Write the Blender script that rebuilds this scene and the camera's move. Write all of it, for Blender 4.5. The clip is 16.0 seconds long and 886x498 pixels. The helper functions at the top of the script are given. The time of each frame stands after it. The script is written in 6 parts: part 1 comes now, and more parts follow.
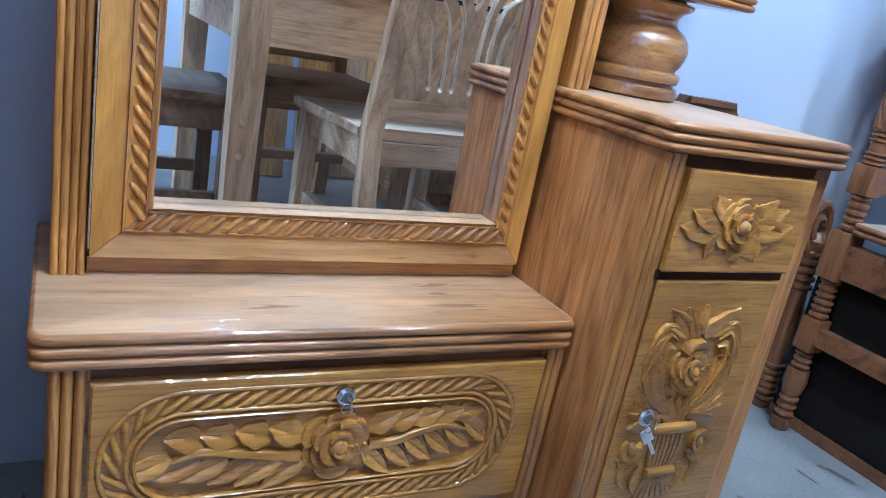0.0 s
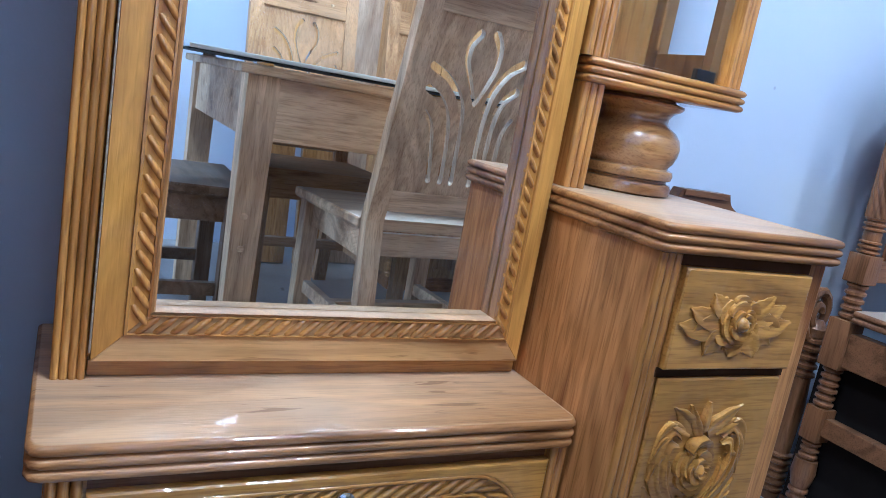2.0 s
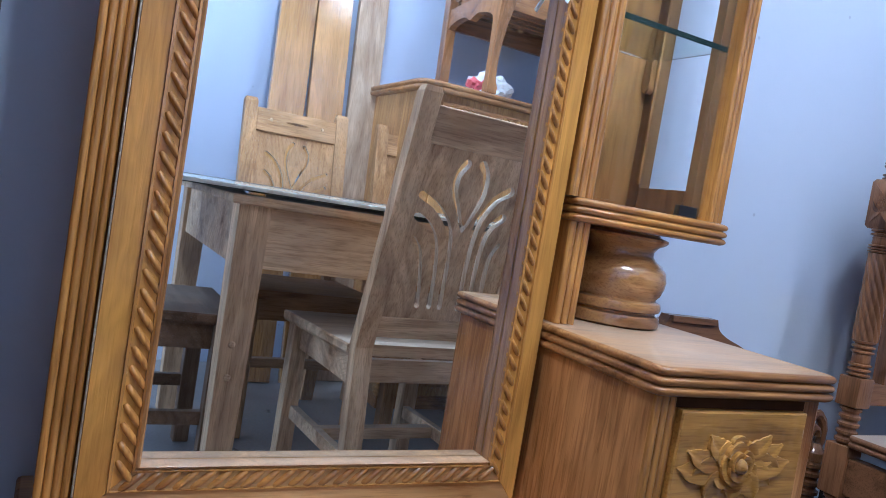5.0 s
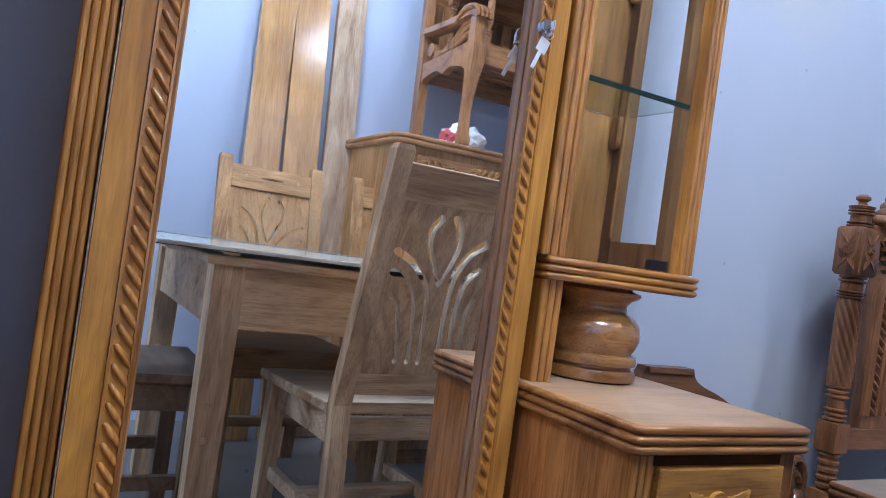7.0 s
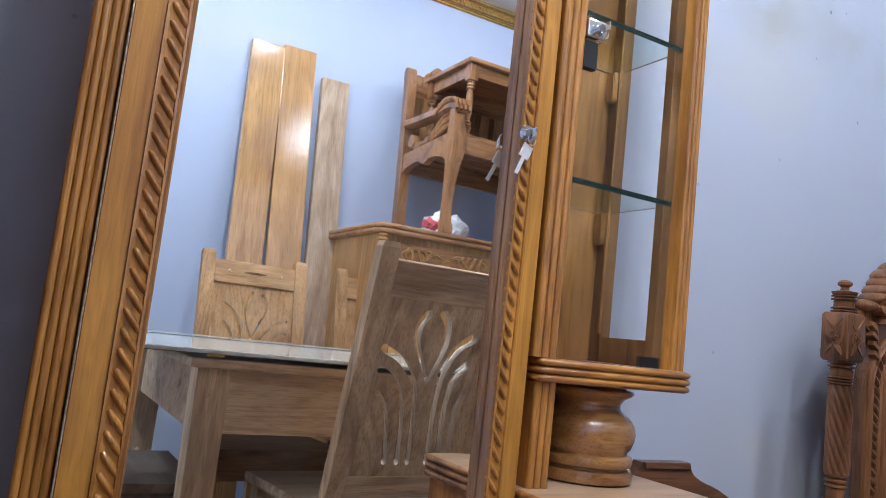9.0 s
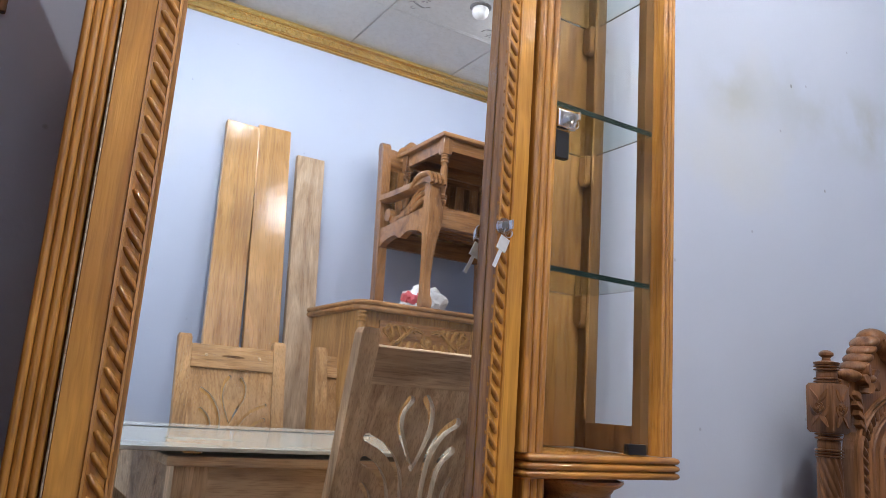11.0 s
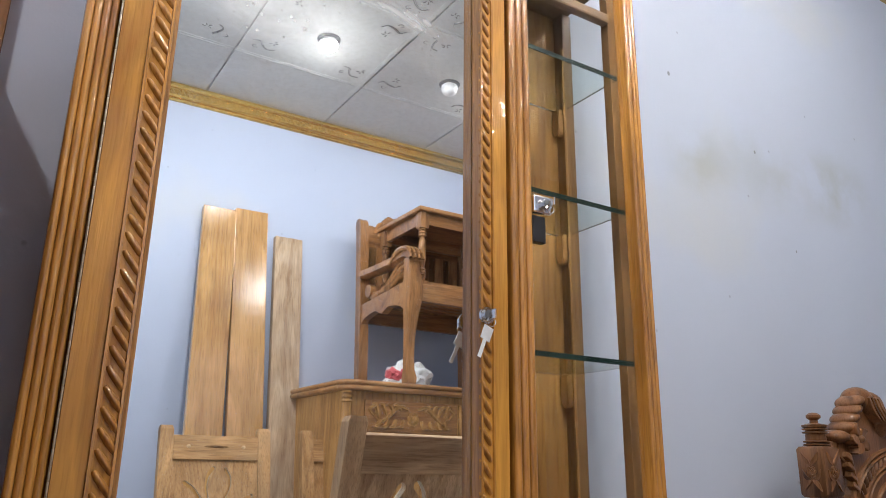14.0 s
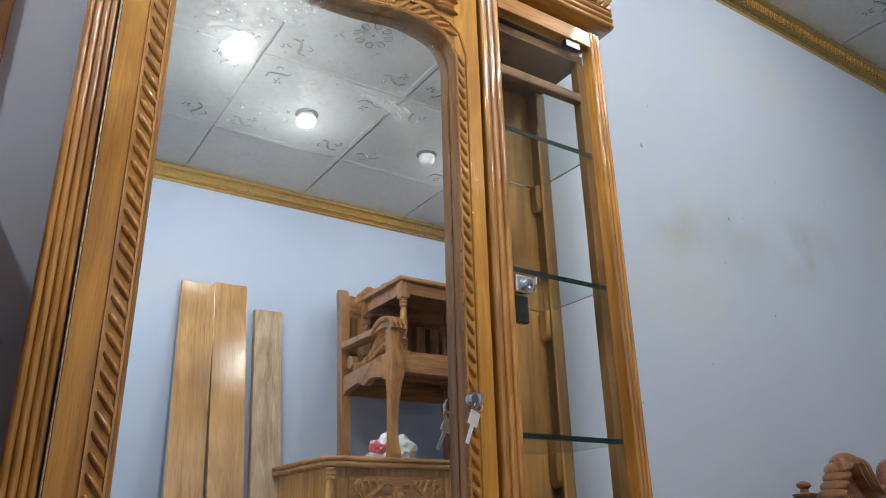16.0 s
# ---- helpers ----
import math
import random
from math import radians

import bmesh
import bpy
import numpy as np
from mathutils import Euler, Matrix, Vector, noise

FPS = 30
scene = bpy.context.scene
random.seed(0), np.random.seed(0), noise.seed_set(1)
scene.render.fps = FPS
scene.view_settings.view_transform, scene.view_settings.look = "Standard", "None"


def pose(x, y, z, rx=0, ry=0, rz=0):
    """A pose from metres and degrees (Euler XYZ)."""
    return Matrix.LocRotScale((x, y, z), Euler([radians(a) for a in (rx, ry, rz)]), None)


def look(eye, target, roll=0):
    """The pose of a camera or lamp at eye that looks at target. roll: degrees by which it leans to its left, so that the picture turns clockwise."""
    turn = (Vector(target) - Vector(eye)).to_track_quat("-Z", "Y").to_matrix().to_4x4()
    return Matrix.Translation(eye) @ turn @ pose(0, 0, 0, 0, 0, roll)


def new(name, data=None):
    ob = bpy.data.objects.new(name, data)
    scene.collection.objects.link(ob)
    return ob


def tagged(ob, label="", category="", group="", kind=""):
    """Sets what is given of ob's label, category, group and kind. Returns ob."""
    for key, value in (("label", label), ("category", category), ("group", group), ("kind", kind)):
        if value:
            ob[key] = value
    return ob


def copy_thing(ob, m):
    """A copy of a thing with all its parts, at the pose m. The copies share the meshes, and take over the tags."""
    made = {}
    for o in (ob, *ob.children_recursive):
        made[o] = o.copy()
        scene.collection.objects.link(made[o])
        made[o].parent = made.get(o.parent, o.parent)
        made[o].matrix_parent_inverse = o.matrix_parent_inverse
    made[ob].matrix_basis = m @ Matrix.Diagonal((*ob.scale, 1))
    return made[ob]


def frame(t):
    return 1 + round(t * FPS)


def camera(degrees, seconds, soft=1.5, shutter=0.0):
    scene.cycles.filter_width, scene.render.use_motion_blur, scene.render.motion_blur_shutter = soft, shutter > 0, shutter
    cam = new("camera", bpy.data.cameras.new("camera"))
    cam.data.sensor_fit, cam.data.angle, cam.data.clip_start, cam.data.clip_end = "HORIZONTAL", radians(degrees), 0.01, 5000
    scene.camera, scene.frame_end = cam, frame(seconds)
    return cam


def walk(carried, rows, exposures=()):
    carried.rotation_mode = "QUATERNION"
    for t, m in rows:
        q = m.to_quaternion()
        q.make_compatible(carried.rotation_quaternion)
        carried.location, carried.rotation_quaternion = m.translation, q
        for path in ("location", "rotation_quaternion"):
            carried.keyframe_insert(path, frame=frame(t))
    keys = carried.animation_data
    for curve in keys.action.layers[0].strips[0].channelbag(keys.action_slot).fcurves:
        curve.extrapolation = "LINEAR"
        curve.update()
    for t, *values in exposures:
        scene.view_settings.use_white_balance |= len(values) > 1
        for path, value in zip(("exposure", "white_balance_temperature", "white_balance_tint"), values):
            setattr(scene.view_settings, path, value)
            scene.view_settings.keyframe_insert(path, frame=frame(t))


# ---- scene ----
cam = camera(61.59, 16.0, soft=0.4)
PATH = [
    (0, (-0.104, -0.899, 0.738), (0.828, 0.771, 0.152), 10.94),
    (0.5, (-0.108, -0.896, 0.743), (0.831, 0.784, 0.196), 11.53),
    (1, (-0.109, -0.896, 0.751), (0.818, 0.808, 0.262), 11.46),
    (1.5, (-0.107, -0.899, 0.760), (0.845, 0.807, 0.333), 11.04),
    (2, (-0.109, -0.899, 0.766), (0.813, 0.833, 0.380), 10.22),
    (2.5, (-0.110, -0.897, 0.774), (0.825, 0.838, 0.435), 10.34),
    (3, (-0.111, -0.893, 0.783), (0.818, 0.854, 0.495), 9.77),
    (3.5, (-0.111, -0.891, 0.794), (0.817, 0.863, 0.548), 9.69),
    (4, (-0.117, -0.888, 0.803), (0.807, 0.876, 0.617), 10.04),
    (6.5, (-0.121, -0.896, 0.831), (0.827, 0.865, 0.811), 8.18),
    (7, (-0.120, -0.897, 0.839), (0.842, 0.856, 0.858), 8.00),
    (7.5, (-0.122, -0.896, 0.843), (0.846, 0.853, 0.890), 8.09),
    (8, (-0.130, -0.898, 0.857), (0.840, 0.846, 0.978), 6.87),
    (8.5, (-0.130, -0.894, 0.864), (0.839, 0.848, 1.022), 6.94),
    (9, (-0.132, -0.889, 0.874), (0.842, 0.842, 1.110), 6.38),
    (11.5, (-0.137, -0.885, 0.928), (0.866, 0.791, 1.359), 3.84),
    (12, (-0.142, -0.885, 0.932), (0.871, 0.776, 1.395), 3.59),
    (12.5, (-0.144, -0.887, 0.939), (0.877, 0.762, 1.427), 2.74),
    (13, (-0.145, -0.889, 0.943), (0.873, 0.755, 1.454), 2.15),
    (13.5, (-0.146, -0.893, 0.950), (0.873, 0.741, 1.490), 1.54),
    (14, (-0.149, -0.897, 0.959), (0.867, 0.728, 1.532), 0.74),
    (14.5, (-0.155, -0.903, 0.965), (0.857, 0.710, 1.577), 0.72),
    (15, (-0.153, -0.901, 0.970), (0.875, 0.692, 1.607), 0.14),
    (15.5, (-0.152, -0.899, 0.980), (0.901, 0.662, 1.653), -0.62),
    (16, (-0.160, -0.904, 0.991), (0.874, 0.645, 1.718), -1.36),
]
walk(cam, [(t, look(eye, target, roll)) for t, eye, target, roll in PATH],
     exposures=[(0.0, 1.02, 4380, 1), (4.0, 0.59, 4630, 6), (7.0, 0.15, 5040, 10), (9.0, 0.03, 5520, 11), (11.5, -0.04, 6180, 11), (12.5, 0.0, 6320, 11), (14.5, -0.20, 6330, 8), (16.0, -0.52, 6170, 4)])

# ---------- sizes of the room and of the large pieces ----------
WALL_Y, FAR_Y = 0.19, -2.335          # faces of the two long walls
LEFT_X, RIGHT_X = -4.6, 5.0
CEIL = 2.628

# ---------- world: dim evening sky outside a closed room ----------
world = bpy.data.worlds.new("world")
scene.world = world
world.use_nodes = True
world.node_tree.nodes["Background"].inputs[0].default_value = (0.02, 0.025, 0.04, 1)
world.node_tree.nodes["Background"].inputs[1].default_value = 0.3

LAMP_POWER = 1250.0

# area lamp added for daylight from an assumed, unseen doorway in the end wall
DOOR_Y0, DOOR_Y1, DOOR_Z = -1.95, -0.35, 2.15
day = bpy.data.lights.new("added_daylight", "AREA")
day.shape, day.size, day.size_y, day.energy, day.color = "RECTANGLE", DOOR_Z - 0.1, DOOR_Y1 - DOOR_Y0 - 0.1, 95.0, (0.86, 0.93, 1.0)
new("added_daylight", day).matrix_world = look((LEFT_X - 0.05, (DOOR_Y0 + DOOR_Y1) / 2, DOOR_Z / 2), (0.0, (DOOR_Y0 + DOOR_Y1) / 2, DOOR_Z / 2))


# ---------- materials ----------
def nodes_of(name):
    m = bpy.data.materials.new(name)
    m.use_nodes = True
    nt = m.node_tree
    return m, nt, nt.nodes["Principled BSDF"]


def link(nt, a, b):
    nt.links.new(a, b)


def ramp(nt, stops):
    r = nt.nodes.new("ShaderNodeValToRGB")
    e = r.color_ramp.elements
    while len(e) < len(stops):
        e.new(0.5)
    for el, (p, c) in zip(e, stops):
        el.position, el.color = p, (*c, 1)
    return r


def tint(c, k):
    return tuple(v * k for v in c)


def wood(name, base, dark, axis="z", rough=0.28, coat=0.5, dust=0.0, dust_light_col=(0.5, 0.45, 0.38), grain=1.0, top_dust_light=0.0, knots=0.6, gloss=0.05, top_coat=0.03, streaky=0.35, pores=0.65, scars=0.0, coat_ior=1.6, wave=(85.0, 0.6, 0.0014), figure=0.3):
    """Grained timber; axis is the way the grain runs. Level faces can take dust, on shelf and lip also painted light;
    figure: strength of the year rings.
    """
    m, nt, bs = nodes_of(name)
    N = nt.nodes.new
    co, info = N("ShaderNodeTexCoord"), N("ShaderNodeObjectInfo")
    shift = N("ShaderNodeVectorMath")
    shift.operation = "MULTIPLY_ADD"
    shift.inputs[1].default_value = (1, 1, 1)
    link(nt, co.outputs["Object"], shift.inputs[0])
    spread = N("ShaderNodeVectorMath")
    spread.operation = "SCALE"
    spread.inputs[0].default_value = (3.1, 5.3, 2.7)
    link(nt, info.outputs["Random"], spread.inputs["Scale"])
    link(nt, spread.outputs[0], shift.inputs[2])

    def mapped(k):
        mp = N("ShaderNodeMapping")
        mp.inputs["Scale"].default_value = {"x": (k, 1, 1), "y": (1, k, 1), "z": (1, 1, k)}[axis]
        link(nt, shift.outputs[0], mp.inputs["Vector"])
        return mp.outputs[0]

    def noise_at(vec, scale, detail, dist=0.0):
        n = N("ShaderNodeTexNoise")
        n.inputs["Scale"].default_value, n.inputs["Detail"].default_value, n.inputs["Distortion"].default_value = scale, detail, dist
        link(nt, vec, n.inputs["Vector"])
        return n.outputs["Fac"]

    def times(a, b, f=1.0):
        mx = N("ShaderNodeMix")
        mx.data_type, mx.blend_type = "RGBA", "MULTIPLY"
        mx.inputs[0].default_value = f
        link(nt, a, mx.inputs[6]); link(nt, b, mx.inputs[7])
        return mx.outputs[2]

    def coloured(fac, stops):
        r = ramp(nt, stops)
        link(nt, fac, r.inputs[0])
        return r.outputs[0]

    broad = noise_at(mapped(0.16), 7 * grain, 3, 2.6)
    streak = noise_at(mapped(0.02), 70 * grain, 3, 0.3)
    pore = noise_at(mapped(0.06), 320 * grain, 2)
    mott = noise_at(shift.outputs[0], 4.0, 3)
    wob = noise_at(shift.outputs[0], wave[0], 1)
    col = coloured(broad, [(0.33, dark), (0.43, tint(base, 0.8)), (0.51, base), (0.59, tint(base, 0.86)), (0.70, tint(base, 1.2))])
    col = times(col, coloured(streak, [(0.30, (0.6, 0.53, 0.46)), (0.42, (0.94, 0.92, 0.9)), (0.6, (1.06, 1.05, 1.03))]), streaky)
    col = times(col, coloured(pore, [(0.34, (0.6, 0.55, 0.5)), (0.5, (1, 1, 1))]), pores)
    col = times(col, coloured(mott, [(0.3, (0.80, 0.74, 0.68)), (0.7, (1.14, 1.12, 1.08))]))
    if figure:
        year = N("ShaderNodeMath")
        year.operation = "MULTIPLY"
        year.inputs[1].default_value = 95.0
        link(nt, noise_at(mapped(0.07), 4.2 * grain, 1.5, 0.7), year.inputs[0])
        wavy = N("ShaderNodeMath")
        wavy.operation = "SINE"
        link(nt, year.outputs[0], wavy.inputs[0])
        half = N("ShaderNodeMapRange")
        half.inputs[1].default_value = -1.0
        link(nt, wavy.outputs[0], half.inputs[0])
        col = times(col, coloured(half.outputs[0], [(0.0, (1.07, 1.06, 1.05)), (0.62, (1.0, 0.98, 0.96)), (0.86, (0.62, 0.52, 0.43)), (1.0, (0.5, 0.4, 0.32))]), figure)
    if knots:
        v = N("ShaderNodeTexVoronoi")
        v.inputs["Scale"].default_value = 3.2
        link(nt, mapped(0.45), v.inputs["Vector"])
        col = times(col, coloured(v.outputs["Distance"], [(0.0, (0.30, 0.2, 0.14)), (0.035, (0.45, 0.34, 0.26)), (0.05, (1.05, 1.0, 0.95)), (0.062, (0.7, 0.6, 0.5)), (0.085, (1, 1, 1))]), knots)
    if dust:
        lay = coloured(noise_at(shift.outputs[0], 9, 6), [(0.35, (0, 0, 0)), (0.75, (dust, dust, dust))])
        m3 = N("ShaderNodeMix")
        m3.data_type = "RGBA"
        link(nt, lay, m3.inputs[0]); link(nt, col, m3.inputs[6])
        m3.inputs[7].default_value = (*dust_light_col, 1)
        col = m3.outputs[2]
    rr = N("ShaderNodeMapRange")
    rr.inputs[3].default_value, rr.inputs[4].default_value = rough * 0.75, rough * 1.35
    link(nt, mott, rr.inputs[0])
    rough_out = rr.outputs[0]
    if top_dust_light:
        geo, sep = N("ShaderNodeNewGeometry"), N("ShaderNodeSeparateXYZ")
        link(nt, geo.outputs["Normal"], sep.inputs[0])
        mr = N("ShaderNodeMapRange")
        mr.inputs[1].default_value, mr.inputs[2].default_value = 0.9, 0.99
        mr.inputs[4].default_value = top_dust_light
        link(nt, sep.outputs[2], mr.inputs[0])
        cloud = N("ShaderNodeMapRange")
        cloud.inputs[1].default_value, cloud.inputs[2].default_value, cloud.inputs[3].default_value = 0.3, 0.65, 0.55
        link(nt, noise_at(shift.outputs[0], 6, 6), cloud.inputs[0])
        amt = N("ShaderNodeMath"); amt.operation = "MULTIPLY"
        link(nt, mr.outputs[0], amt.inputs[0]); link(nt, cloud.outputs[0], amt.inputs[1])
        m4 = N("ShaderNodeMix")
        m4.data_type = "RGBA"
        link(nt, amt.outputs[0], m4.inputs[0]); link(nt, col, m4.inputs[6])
        m4.inputs[7].default_value = (*dust_light_col, 1)
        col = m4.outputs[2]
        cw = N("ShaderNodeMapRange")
        cw.inputs[2].default_value, cw.inputs[3].default_value, cw.inputs[4].default_value = top_dust_light, coat, top_coat
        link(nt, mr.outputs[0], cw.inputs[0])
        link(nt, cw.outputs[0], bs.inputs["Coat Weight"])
    else:
        bs.inputs["Coat Weight"].default_value = coat
    if scars:
        cut = noise_at(mapped(0.07), 62, 5, 1.2)
        where = noise_at(shift.outputs[0], 5.0, 2)
        a = coloured(cut, [(0.33, (0.22, 0.13, 0.08)), (0.365, (1, 1, 1))])
        gate = coloured(where, [(0.46, (1, 1, 1)), (0.56, (0, 0, 0))])
        m5 = N("ShaderNodeMix")
        m5.data_type, m5.blend_type = "RGBA", "LIGHTEN"
        m5.inputs[0].default_value = 1.0
        link(nt, a, m5.inputs[6]); link(nt, gate, m5.inputs[7])
        col = times(col, m5.outputs[2], scars)
    bs.inputs["Specular IOR Level"].default_value = 0.14
    bs.inputs["Coat Roughness"].default_value = gloss
    bs.inputs["Coat IOR"].default_value = coat_ior
    link(nt, col, bs.inputs["Base Color"])
    link(nt, rough_out, bs.inputs["Roughness"])
    bp, bc = N("ShaderNodeBump"), N("ShaderNodeBump")
    bp.inputs["Strength"].default_value, bp.inputs["Distance"].default_value = 0.3, 0.0015
    link(nt, pore, bp.inputs["Height"])
    link(nt, bp.outputs[0], bs.inputs["Normal"])
    bc.inputs["Strength"].default_value, bc.inputs["Distance"].default_value = wave[1], wave[2]
    link(nt, wob, bc.inputs["Height"])
    bc2 = N("ShaderNodeBump")
    bc2.inputs["Strength"].default_value, bc2.inputs["Distance"].default_value = 0.2, 0.0006
    link(nt, streak, bc2.inputs["Height"]); link(nt, bc.outputs[0], bc2.inputs["Normal"])
    link(nt, bc2.outputs[0], bs.inputs["Coat Normal"])
    return m


def plain(name, col, rough=0.5, metal=0.0, bump=0.0, scale=30.0, vary=0.12, emit=0.0, spec=0.5):
    m, nt, bs = nodes_of(name)
    N = nt.nodes.new
    co, n = N("ShaderNodeTexCoord"), N("ShaderNodeTexNoise")
    n.inputs["Scale"].default_value, n.inputs["Detail"].default_value = scale, 5
    link(nt, co.outputs["Object"], n.inputs["Vector"])
    r = ramp(nt, [(0.3, tint(col, 1 - vary)), (0.7, tint(col, 1 + vary))])
    link(nt, n.outputs["Fac"], r.inputs[0])
    link(nt, r.outputs[0], bs.inputs["Base Color"])
    bs.inputs["Roughness"].default_value, bs.inputs["Metallic"].default_value = rough, metal
    bs.inputs["Specular IOR Level"].default_value = spec
    if bump:
        bp = N("ShaderNodeBump")
        bp.inputs["Strength"].default_value, bp.inputs["Distance"].default_value = bump, 0.004
        link(nt, n.outputs["Fac"], bp.inputs["Height"])
        link(nt, bp.outputs[0], bs.inputs["Normal"])
    if emit:
        bs.inputs["Emission Color"].default_value = (1.0, 0.97, 0.92, 1)
        bs.inputs["Emission Strength"].default_value = emit
    return m


def wall_paint(name, col, stain, damp=(), spots=()):
    """Distempered wall: faint roller texture, wide damp blotches, a few dark specks. damp: (x, z, rx, rz, strength); spots: (x, z, r, shade)."""
    m, nt, bs = nodes_of(name)
    N = nt.nodes.new
    co = N("ShaderNodeTexCoord")
    big, small, speck = N("ShaderNodeTexNoise"), N("ShaderNodeTexNoise"), N("ShaderNodeTexVoronoi")
    big.inputs["Scale"].default_value, big.inputs["Detail"].default_value = 1.6, 5
    small.inputs["Scale"].default_value, small.inputs["Detail"].default_value = 160, 3
    speck.inputs["Scale"].default_value, speck.voronoi_dimensions = 2.6, "2D"
    for n in (big, small):
        link(nt, co.outputs["Object"], n.inputs["Vector"])
    sx, cx = N("ShaderNodeSeparateXYZ"), N("ShaderNodeCombineXYZ")
    link(nt, co.outputs["Object"], sx.inputs[0])
    link(nt, sx.outputs[0], cx.inputs[0]); link(nt, sx.outputs[2], cx.inputs[1])
    link(nt, cx.outputs[0], speck.inputs["Vector"])
    r = ramp(nt, [(0.33, tint(col, 0.97)), (0.55, col), (0.66, stain), (0.76, col)])
    link(nt, big.outputs["Fac"], r.inputs[0])
    sr = ramp(nt, [(0.0, (0.62, 0.62, 0.64)), (0.006, (0.68, 0.68, 0.7)), (0.012, (1, 1, 1))])
    link(nt, speck.outputs["Distance"], sr.inputs[0])
    mx = N("ShaderNodeMix")
    mx.data_type, mx.blend_type = "RGBA", "MULTIPLY"
    mx.inputs[0].default_value = 0.8
    link(nt, r.outputs[0], mx.inputs[6]); link(nt, sr.outputs[0], mx.inputs[7])
    out = mx.outputs[2]

    def spread(x, z, rx, rz):
        mp, ln = N("ShaderNodeMapping"), N("ShaderNodeVectorMath")
        mp.inputs["Location"].default_value, mp.inputs["Scale"].default_value = (-x / rx, -z / rz, 0), (1 / rx, 1 / rz, 1)
        ln.operation = "LENGTH"
        link(nt, cx.outputs[0], mp.inputs[0]); link(nt, mp.outputs[0], ln.inputs[0])
        return ln.outputs["Value"]

    def laid(under, fac, shade):
        m2 = N("ShaderNodeMix")
        m2.data_type, m2.blend_type = "RGBA", "MULTIPLY"
        link(nt, fac, m2.inputs[0]); link(nt, under, m2.inputs[6])
        m2.inputs[7].default_value = (*shade, 1)
        return m2.outputs[2]

    cloud = N("ShaderNodeTexNoise")
    cloud.inputs["Scale"].default_value, cloud.inputs["Detail"].default_value = 9, 6
    link(nt, co.outputs["Object"], cloud.inputs["Vector"])
    for x, z, rx, rz, k in damp:
        near, puff = N("ShaderNodeMapRange"), N("ShaderNodeMapRange")
        near.inputs[1].default_value, near.inputs[2].default_value, near.inputs[3].default_value, near.inputs[4].default_value = 0.0, 1.0, k, 0.0
        near.interpolation_type = "SMOOTHSTEP"
        link(nt, spread(x, z, rx, rz), near.inputs[0])
        puff.inputs[1].default_value, puff.inputs[2].default_value = 0.34, 0.62
        link(nt, cloud.outputs["Fac"], puff.inputs[0])
        both = N("ShaderNodeMath"); both.operation = "MULTIPLY"
        link(nt, near.outputs[0], both.inputs[0]); link(nt, puff.outputs[0], both.inputs[1])
        out = laid(out, both.outputs[0], (0.80, 0.78, 0.66))
    for x, z, r0, shade in spots:
        dot = N("ShaderNodeMapRange")
        dot.inputs[1].default_value, dot.inputs[2].default_value, dot.inputs[3].default_value, dot.inputs[4].default_value = 0.5, 1.0, 1.0, 0.0
        link(nt, spread(x, z, r0, r0 * 1.3), dot.inputs[0])
        out = laid(out, dot.outputs[0], shade)
    link(nt, out, bs.inputs["Base Color"])
    bs.inputs["Roughness"].default_value = 0.55
    bp = N("ShaderNodeBump")
    bp.inputs["Strength"].default_value, bp.inputs["Distance"].default_value = 0.12, 0.002
    link(nt, small.outputs["Fac"], bp.inputs["Height"])
    link(nt, bp.outputs[0], bs.inputs["Normal"])
    return m


def cement(name, col):
    """Trowelled cement: cloudy grey, fine grit, short dark scuffs."""
    m, nt, bs = nodes_of(name)
    N = nt.nodes.new
    co = N("ShaderNodeTexCoord")

    def cloud(scale, detail, stops, stretch=(1, 1, 1), dist=0.0):
        mp, n = N("ShaderNodeMapping"), N("ShaderNodeTexNoise")
        mp.inputs["Scale"].default_value = stretch
        mp.inputs["Rotation"].default_value = (0, 0, 0.6)
        n.inputs["Scale"].default_value, n.inputs["Detail"].default_value, n.inputs["Distortion"].default_value = scale, detail, dist
        link(nt, co.outputs["Object"], mp.inputs[0]); link(nt, mp.outputs[0], n.inputs["Vector"])
        r = ramp(nt, stops)
        link(nt, n.outputs["Fac"], r.inputs[0])
        return r.outputs[0]

    out = cloud(3.0, 6, [(0.3, tint(col, 0.78)), (0.5, col), (0.7, tint(col, 1.14))])
    for more in (cloud(120, 3, [(0.3, (0.86, 0.86, 0.86)), (0.6, (1.04, 1.04, 1.04))]),
                 cloud(11, 4, [(0.30, (0.35, 0.33, 0.31)), (0.345, (1, 1, 1))], (1, 0.35, 1), 1.5)):
        mx = N("ShaderNodeMix")
        mx.data_type, mx.blend_type = "RGBA", "MULTIPLY"
        mx.inputs[0].default_value = 1.0
        link(nt, out, mx.inputs[6]); link(nt, more, mx.inputs[7])
        out = mx.outputs[2]
    link(nt, out, bs.inputs["Base Color"])
    bs.inputs["Roughness"].default_value = 0.42
    return m


def glass(name, col, rough=0.0, ior=1.45):
    m, nt, bs = nodes_of(name)
    bs.inputs["Base Color"].default_value = (*col, 1)
    bs.inputs["Roughness"].default_value = rough
    bs.inputs["IOR"].default_value = ior
    bs.inputs["Transmission Weight"].default_value = 1.0
    return m


